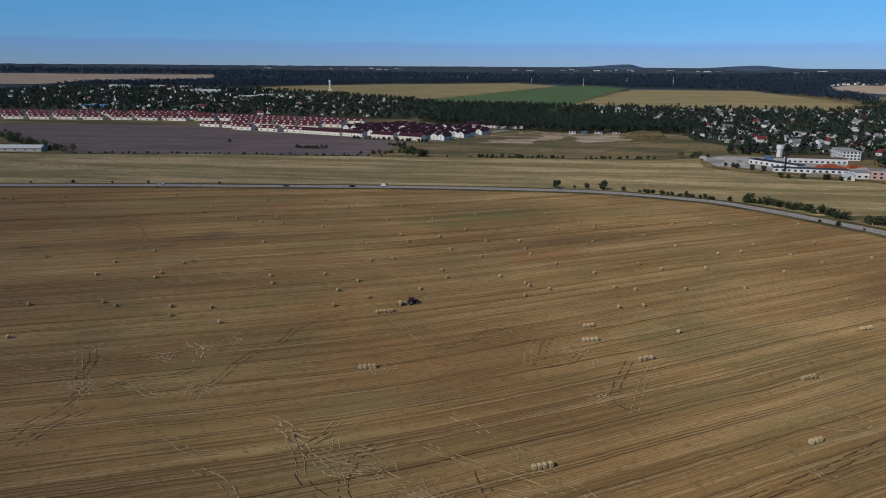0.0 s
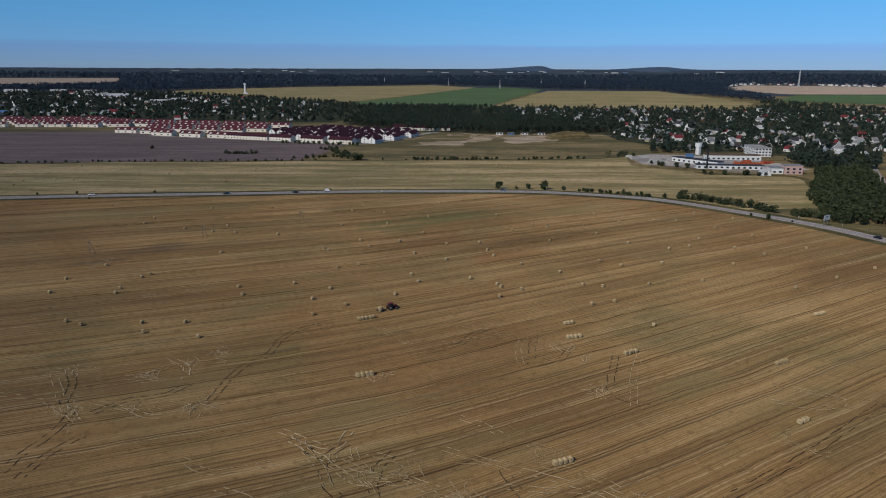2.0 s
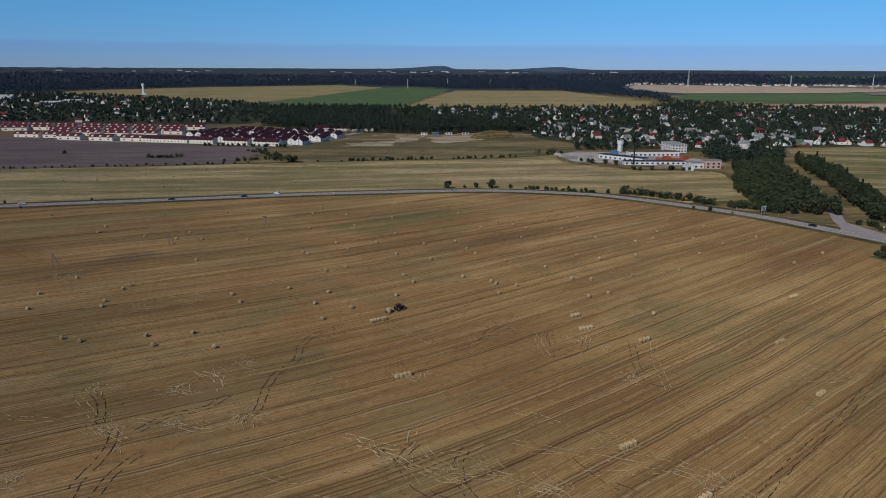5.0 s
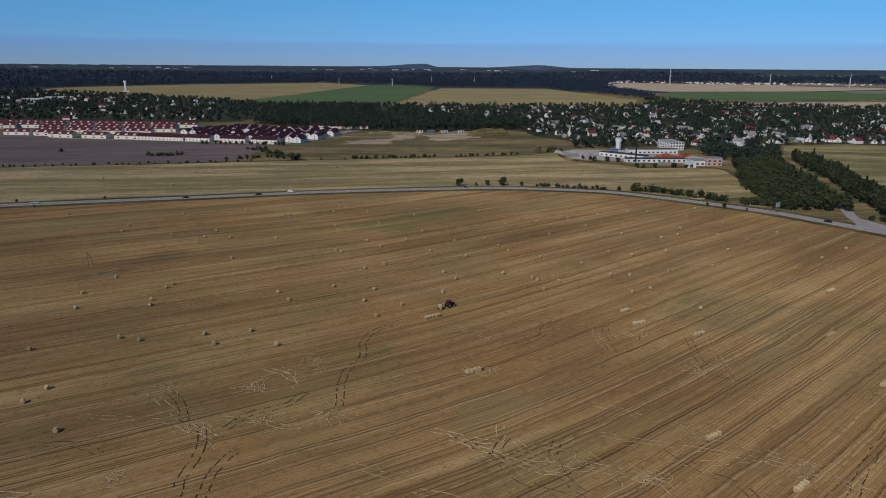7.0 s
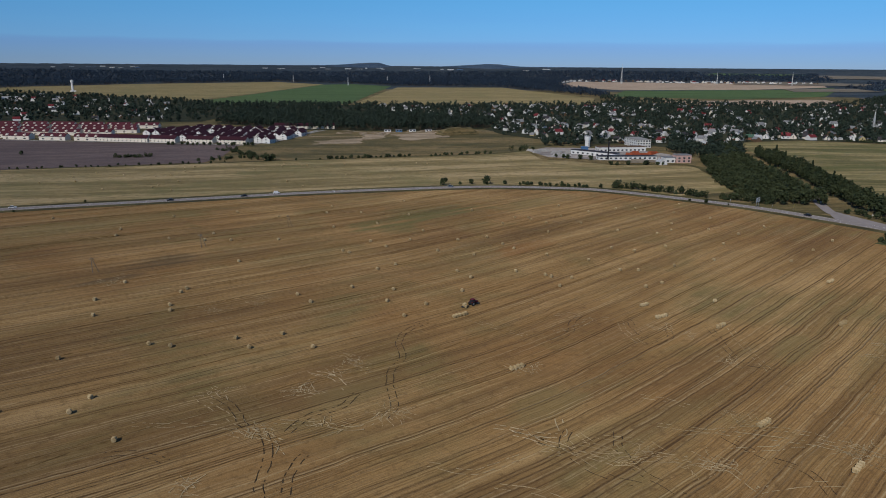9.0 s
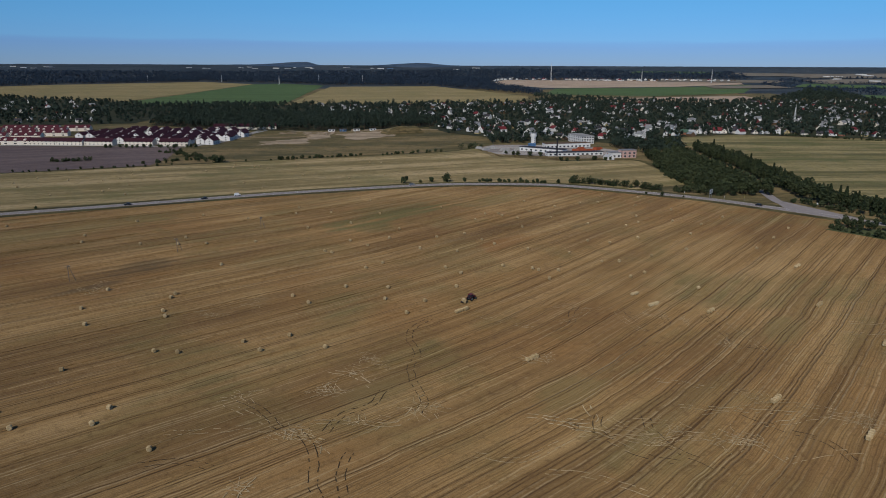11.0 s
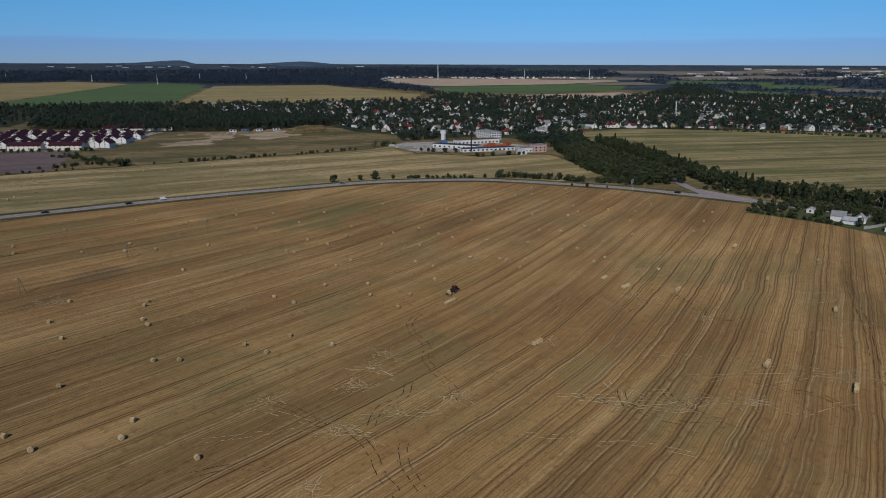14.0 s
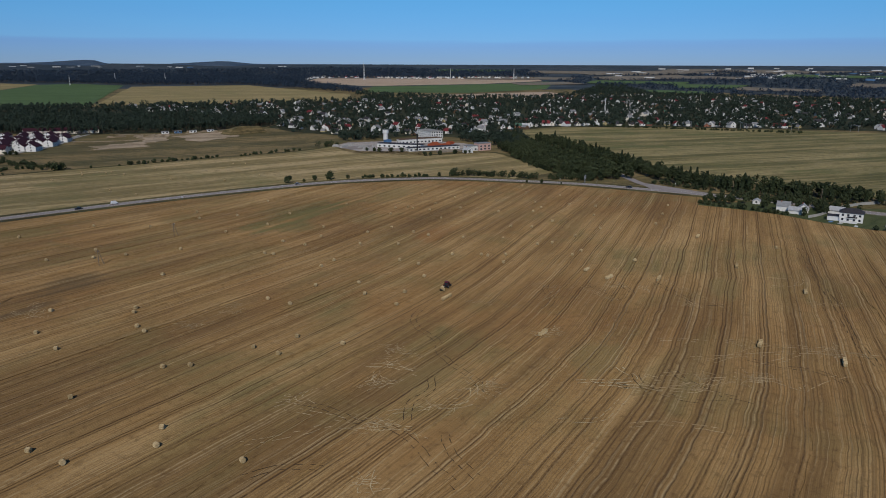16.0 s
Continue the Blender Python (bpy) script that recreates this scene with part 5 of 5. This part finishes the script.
def a_pole(x, y, turn, tall=9.0):
    p = thing("power_pole", "weathered wooden power pole with a strut", "power pole", "power poles", pose(x, y, height(x, y), 0, 0, turn))
    cylinder("pole", p, M_WOODPOLE, 0.14, tall, Matrix.Translation((0, 0, tall / 2 - 0.3)), 8)
    cylinder("strut", p, M_WOODPOLE, 0.12, tall * 0.98, Matrix.Translation((1.35, 0, tall * 0.46)) @ Matrix.Rotation(-0.3, 4, "Y"), 8)
    box("crossarm", p, M_WOODPOLE, -1.0, -0.07, tall - 1.0, 1.0, 0.07, tall - 0.82)
    for i in (-0.8, 0.0, 0.8):
        cylinder("insulator", p, M_FRAME, 0.06, 0.22, Matrix.Translation((i, 0, tall - 0.7)), 6)


a_pole(258, 199, 20, 12.0)
for x, y in ((-97, 349), (-52, 383), (-140, 320)):
    a_pole(x, y, 20, 7.0)


# ---- towers and masts ----
def lattice_mast(x, y, tall, base, label):
    z = height(x, y)
    m = thing("radio_mast", label, "mast", m=pose(x, y, z))
    bm = bmesh.new()
    n = max(6, int(tall / 6))
    for k in range(n):
        z0, z1 = tall * k / n, tall * (k + 1) / n
        b0, b1 = base * (1 - 0.85 * k / n), base * (1 - 0.85 * (k + 1) / n)
        w = 0.5 if tall > 40 else 0.3
        corners = ((1, 1), (-1, 1), (-1, -1), (1, -1))
        for i, (cx, cy) in enumerate(corners):
            dx, dy = corners[(i + 1) % 4]
            for p, q in (((cx * b0, cy * b0, z0), (cx * b1, cy * b1, z1)), ((cx * b0, cy * b0, z0), (dx * b1, dy * b1, z1)), ((cx * b1, cy * b1, z1), (dx * b1, dy * b1, z1))):
                p, q = Vector(p), Vector(q)
                d = q - p
                bmesh.ops.create_cone(bm, segments=4, radius1=w * 0.5, radius2=w * 0.5, depth=d.length, matrix=Matrix.Translation((p + q) / 2) @ d.to_track_quat("Z", "Y").to_matrix().to_4x4())
    part("lattice", bm, M_FRAME, m)
    cylinder("spike", m, M_FRAME, 0.25, tall * 0.15, Matrix.Translation((0, 0, tall * 1.07)), 6)


lattice_mast(1600, 2480, 66, 2.8, "tall pale lattice radio mast")
for x, y, t in ((499, 2565, 30), (700, 2750, 26), (860, 2700, 26), (100, 2980, 24), (1930, 2310, 42), (2110, 2110, 46), (900, 800, 28), (350, 2850, 24)):
    lattice_mast(x, y, t, 1.8, "slim pale lattice mast")


def tall_tower(x, y):
    t = thing("tower", "pale concrete water tower in the fields", "tower", m=pose(x, y, height(x, y)))
    cylinder("shaft", t, M_WHITE, 3.0, 27, Matrix.Translation((0, 0, 13)), 16)
    cylinder("head", t, M_WHITE, 4.0, 6, Matrix.Translation((0, 0, 29)), 16)
    cylinder("cap", t, M_GREYROOF, 2.2, 2, Matrix.Translation((0, 0, 33)), 16)
    box("base_building", t, M_WHITE, -6, -9, -1, 9, -3.5, 3.5)


tall_tower(-361, 2306)


def water_tower(x, y):
    t = thing("water_tower", "white factory water tower with wide tank", "water tower", m=pose(x, y, height(x, y)))
    cylinder("shaft", t, M_WHITE, 2.9, 11, Matrix.Translation((0, 0, 3.5)), 20)
    cylinder("tank", t, M_WHITE, 3.7, 4.2, Matrix.Translation((0, 0, 10.6)), 20)
    cylinder("tank_roof", t, M_GREYROOF, 3.9, 0.4, Matrix.Translation((0, 0, 12.8)), 20)
    for k in range(3):
        window(t, 0, -2.9, 1 + k * 2.5, 0.8, 1.0, "y", simple=True)


water_tower(350, 732)


# ---- factory ----
def flat_block(name, label, category, x, y, turn, l, w, h, wall, roof, bays, rows, parapet=0.5, pil=False):
    t = thing(name, label, category, m=pose(x, y, height(x, y), 0, 0, turn))
    box("wall", t, wall, -l / 2, -w / 2, -1, l / 2, w / 2, h)
    box("roof", t, roof, -l / 2 - 0.3, -w / 2 - 0.3, h, l / 2 + 0.3, w / 2 + 0.3, h + parapet)
    for r in range(rows):
        for i in range(bays):
            px = -l / 2 + l * (i + 0.5) / bays
            window(t, px, -w / 2, 1.0 + r * 3.0, min(2.2, l / bays * 0.55), 1.6, "y")
        for i in range(max(1, int(w / 5))):
            n = max(1, int(w / 5))
            window(t, -l / 2, -w / 2 + w * (i + 0.5) / n, 1.0 + r * 3.0, 1.4, 1.5, "x")
    if pil:
        for i in range(bays + 1):
            px = -l / 2 + l * i / bays
            box("pilaster", t, wall, px - 0.5, -w / 2 - 0.35, -1, px + 0.5, -w / 2 - 0.001, h - 0.05)
    return t


flat_block("workshop", "long white factory workshop with dark flat roof", "workshop", 322, 614, -15, 60, 9, 3.6, M_WHITE, M_DARKROOF, 12, 1)
flat_block("workshop", "long white factory hall with pilasters", "workshop", 362, 683, -11, 54, 12, 5.0, M_WHITE, M_BROWN, 11, 1, pil=True)
flat_block("workshop", "low side hall with dark roof", "workshop", 311, 655, -62, 52, 10, 4.2, M_WHITE, M_DARKROOF, 9, 1)
flat_block("office_block", "white three-storey factory office block", "office block", 413, 722, -12, 17, 36, 9.0, M_WHITE, M_CONCRETE, 5, 3)
flat_block("pink_building", "pink rendered two-storey building with flat roof", "building", 361, 578, -12, 15, 10, 7.5, M_PINK, M_GREYROOF, 3, 2)
flat_block("pink_building", "pale low wing of the pink building", "building", 349, 584, -12, 10, 12, 5.0, M_WHITE, M_GREYROOF, 2, 1)
flat_block("blue_shed", "small blue sheet-metal shed", "shed", 320, 690, -15, 7, 6, 5.0, M_BLUE, M_BLUE, 1, 1)
put_house(0, 331, 570, 80, "village houses", 0.9)
chim = thing("factory_chimney", "slim dark steel factory chimney", "chimney", m=pose(300, 614, height(300, 614)))
cylinder("flue", chim, M_DARK, 0.75, 19, Matrix.Translation((0, 0, 9)), 12)
cylinder("collar", chim, M_DARK, 1.0, 0.6, Matrix.Translation((0, 0, 18.2)), 12)
cylinder("foot", chim, M_CONCRETE, 1.5, 1.2, Matrix.Translation((0, 0, 0.4)), 12)
rng = np.random.default_rng(95)


def heap(name, label, category, x, y, l, w, h, mat, group, seed):
    """A stack or heap with a broken outline."""
    r = np.random.default_rng(seed)
    bm = bmesh.new()
    nx, ny = 7, 5
    grid = [[bm.verts.new(((i / (nx - 1) - 0.5) * l, (j / (ny - 1) - 0.5) * w, (0 if i in (0, nx - 1) or j in (0, ny - 1) else h * (0.7 + 0.5 * r.random())) - 0.1)) for j in range(ny)] for i in range(nx)]
    for i in range(nx - 1):
        for j in range(ny - 1):
            bm.faces.new((grid[i][j], grid[i + 1][j], grid[i + 1][j + 1], grid[i][j + 1]))
    ob = part(name, bm, mat)
    ob.matrix_basis = pose(x, y, height(x, y) + 0.2, 0, 0, r.random() * 60 - 30)
    return tagged(ob, label, category, group)


for i in range(9):
    heap("brick_stack", "orange-red stack of bricks in the yard", "brick stack", 338 + rng.random() * 50, 636 + rng.random() * 26, 9 + rng.random() * 7, 4 + rng.random() * 3, 1.8 + rng.random() * 0.9, M_ORANGE, "stacks in the factory yard", i)
for i in range(10):
    heap("concrete_block", "pale weathered concrete block in the yard", "concrete block", 262 + rng.random() * 50, 655 + rng.random() * 60, 8 + rng.random() * 9, 2.5 + rng.random() * 2, 1.6 + rng.random(), M_CONCRETE, "stacks in the factory yard", 20 + i)
for i in range(6):
    heap("earth_mound", "dark grey mound of earth", "mound", 290 + rng.random() * 50, 583 + rng.random() * 16, 9 + rng.random() * 6, 6, 1.6 + rng.random(), M_SHOULDER, "heaps by the factory", 40 + i)
heap("earth_mound", "low earth mound grown with dry grass", "mound", 262, 925, 62, 34, 8, M_MEADOW, "", 60)
for i in range(12):
    heap("earth_mound", "pale mound of earth on the building ground", "mound", 90 + rng.random() * 150, 940 + rng.random() * 45, 7 + rng.random() * 8, 4 + rng.random() * 3, 1.4 + rng.random(), M_SAND, "heaps on the building ground", 70 + i)
for x, y in ((180, 984), (196, 982), (215, 978), (238, 975)):
    flat_block("site_hut", "small pale site hut", "hut", x, y, -10 + rng.normal() * 6, 9, 4, 2.8, M_BLUE if x == 196 else M_WHITE, M_GREYROOF, 2, 1)
# estate lanes
for pts in ([(-20, 866), (8, 900), (50, 965), (90, 1035)], [(8, 890), (40, 935), (75, 1000), (112, 1048)], [(-30, 862), (-130, 922), (-300, 1005)]):
    strip("estate_lane", smooth_line(pts), 5, M_CONCRETE, "pale concrete estate lane", "lane", 0.3)
strip("dirt_track", smooth_line([(112, 1048), (150, 985), (200, 965), (260, 985), (330, 950)]), 6, M_SAND, "pale sandy track", "track", 0.32)
strip("dirt_track", smooth_line([(35, 985), (80, 935), (150, 925), (186, 990)]), 5, M_SAND, "pale sandy track", "track", 0.34)

# ---- houses by the field's far corner ----
land("garden", [(213, 252), (226, 252), (252, 226), (262, 190), (285, 168), (300, 150), (228, 138), (216, 158), (215, 180), (219, 200), (220, 212)], M_LAWN, "green garden plots", "garden", 0.18, rough=1)
villa = thing("villa", "white two-storey villa with dark hipped roof", "villa", m=pose(231, 173.5, 0.15, 0, 0, 106))
villa.scale = (0.8, 0.8, 0.8)
box("wall", villa, M_WHITE, -7, -5, -0.5, 7, 5, 6.2)
bm = bmesh.new()
lo = [bm.verts.new(c) for c in ((-7.6, -5.6, 6.2), (7.6, -5.6, 6.2), (7.6, 5.6, 6.2), (-7.6, 5.6, 6.2))]
hi = [bm.verts.new(c) for c in ((-3.4, 0, 8.9), (3.4, 0, 8.9))]
for q in ((lo[0], lo[1], hi[1], hi[0]), (lo[2], lo[3], hi[0], hi[1]), (lo[1], lo[2], hi[1]), (lo[3], lo[0], hi[0]), lo[::-1]):
    bm.faces.new(q)
part("roof", bm, M_DARKROOF, villa)
for z in (1.0, 4.0):
    for x in (-5, -1.8, 1.8, 5):
        window(villa, x, 5, z, 1.3, 1.4, "y")
        window(villa, x, -5, z, 1.3, 1.4, "y")
    for y in (-2.5, 2.5):
        window(villa, -7, y, z, 1.3, 1.4, "x")
        window(villa, 7, y, z, 1.3, 1.4, "x")
bal = box("balcony", villa, M_WHITE, -3.5, 5.002, 2.9, 2.5, 6.4, 3.15)
box("railing", bal, M_DARK, -3.5, 6.3, 3.15, 2.5, 6.38, 4.1)
box("terrace", villa, M_WHITE, -4.0, 5.004, -0.5, 6.5, 9.0, 0.9)
box("annex", villa, M_WHITE, 7.002, -3.5, -0.5, 14, 4.0, 3.0)
box("annex_roof", villa, M_DARKROOF, 7.0, -3.8, 3.0, 14.3, 4.3, 3.25)
put_house(1, 233, 210, 110, "houses by the field", 0.66)
put_house(6, 230, 202, 100, "houses by the field", 1.0)
put_house(0, 238, 201, 20, "houses by the field", 0.7)
put_house(6, 243, 230, 20, "houses by the field", 0.8)
put_house(6, 246, 186, 100, "houses by the field", 1.1)
put_house(4, 300, 168, 40, "houses by the field", 0.9)


def wall_run(pts, label):
    line = smooth_line(pts, 4.0)
    bm = bmesh.new()
    for a, b in zip(line, line[1:]):
        d = (b - a).normalized()
        s = Vector((d.y, -d.x)) * 0.1
        zs = height(a.x, a.y)
        vs = [bm.verts.new((p.x, p.y, z)) for z in (zs - 0.2, zs + 1.7) for p in (a + s, b + s, b - s, a - s)]
        for q in ((4, 5, 6, 7), (0, 1, 5, 4), (2, 3, 7, 6), (1, 2, 6, 5), (3, 0, 4, 7)):
            bm.faces.new([vs[i] for i in q])
    bmesh.ops.recalc_face_normals(bm, faces=bm.faces[:])
    ob = part("garden_wall", bm, M_CONCRETE)
    return tagged(ob, label, "garden wall")


wall_run([(228, 156), (240, 152), (256, 150)], "pale garden wall round the villa plot")
wall_run([(266, 190), (285, 186), (300, 180), (316, 186)], "pale curving garden wall by the lane")
wall_run([(222, 192), (232, 190), (246, 190)], "dark garden fence between plots")
for i, (x, y, m) in enumerate(((221, 180, M_BLUE), (220, 175, M_CONCRETE), (219, 167, M_FRAME))):
    heap("tarpaulin", "crumpled tarpaulin on the lawn", "tarpaulin", x, y, 3.2, 2.0, 0.4, m, "things on the lawn", 90 + i)
along("bush", [(219, 252), (217, 240), (219, 226), (220, 212), (220, 203)], 3.0, 0.6, 96, "garden hedge shrubs", 0.8)
along("bush", [(251, 250), (254, 228), (257, 206), (262, 180)], 3.0, 1.1, 95, "", 1.2)
along("bush", [(217, 156), (224, 146), (230, 139)], 3.5, 0.6, 97, "garden hedge shrubs", 0.8)

# ---- farm shed, railway, far buildings ----
def long_shed(label, x, y, turn, l, w, wall, roof):
    t = thing("farm_shed", label, "farm shed", m=pose(x, y, height(x, y), 0, 0, turn))
    gable_walls(t, l, w, 5.5, 8.5, wall)
    gable_roof(t, l, w, 5.5, 8.5, roof)
    for k in range(4):
        window(t, l * (k - 1.5) / 4.4, -w / 2, 1.6, 4.0, 1.6, "y", simple=True)


for x, y, turn, l in ((-1090, 2440, 4, 70), (-960, 2430, 8, 46), (-853, 2395, 0, 40), (-729, 2217, 10, 90), (-700, 2160, 6, 60), (-513, 1899, 3, 48), (-470, 1960, 12, 60)):
    long_shed("long pale farm shed among village trees", x, y, turn, l, 16, M_WHITE, M_SLATE)
long_shed("long hall with a bright blue roof", -713, 1473, 12, 46, 18, M_WHITE, M_BLUE)

shed = thing("farm_shed", "long grey farm shed by the hedge", "farm shed", m=pose(-432, 712, height(-432, 712), 0, 0, 3))
gable_walls(shed, 60, 14, 3.5, 6.0, M_CONCRETE)
gable_roof(shed, 60, 14, 3.5, 6.0, M_SLATE)
for i in range(6):
    window(shed, -24 + i * 9.5, -7, 1.2, 2.0, 1.0, "y", simple=True)


def gantry(x, y, turn):
    g = thing("railway_gantry", "grey railway catenary gantry", "gantry", "railway gantries", pose(x, y, height(x, y), 0, 0, turn))
    for sx in (-7, 7):
        cylinder("post", g, M_STEEL, 0.25, 10, Matrix.Translation((sx, 0, 4.7)), 8)
    box("beam", g, M_STEEL, -7.3, -0.25, 9.2, 7.3, 0.25, 9.8)
    for sx in (-3, 3):
        box("hanger", g, M_STEEL, sx - 0.1, -0.1, 7.6, sx + 0.1, 0.1, 9.2)


for i in range(8):
    gantry(765 + i * 36, 640 - i * 62 + 4 * (i % 2), 60)
along("bush", [(715, 690), (760, 600), (800, 510), (830, 430)], 3.5, 0.8, 98, "railway shrubs", 2)
rng = np.random.default_rng(99)
for i in range(90):
    a = radians(rng.choice([rng.uniform(62, 74), rng.uniform(54, 74), rng.uniform(-14, 34)]))
    d = rng.uniform(3300, 4500) if a > 0.8 else rng.uniform(4250, 4500)
    x, y = -90 + d * math.sin(a), 20 + d * math.cos(a)
    l, h = (rng.uniform(10, 46), rng.uniform(0, 4)) if a > 0.8 else (rng.uniform(8, 46), rng.uniform(-1.5, 2))
    t = thing("far_block", "distant pale flat-roofed block", "building", "blocks of the far town", pose(x, y, height(x, y) + 2, 0, 0, -math.degrees(a) + rng.normal() * 15))
    box("wall", t, M_WHITE if rng.random() < 0.8 else M_BLUE, -l / 2, -8, -8, l / 2, 8, h)
    box("roof", t, M_GREYROOF, -l / 2 - 0.5, -8.5, h, l / 2 + 0.5, 8.5, h + 0.8)
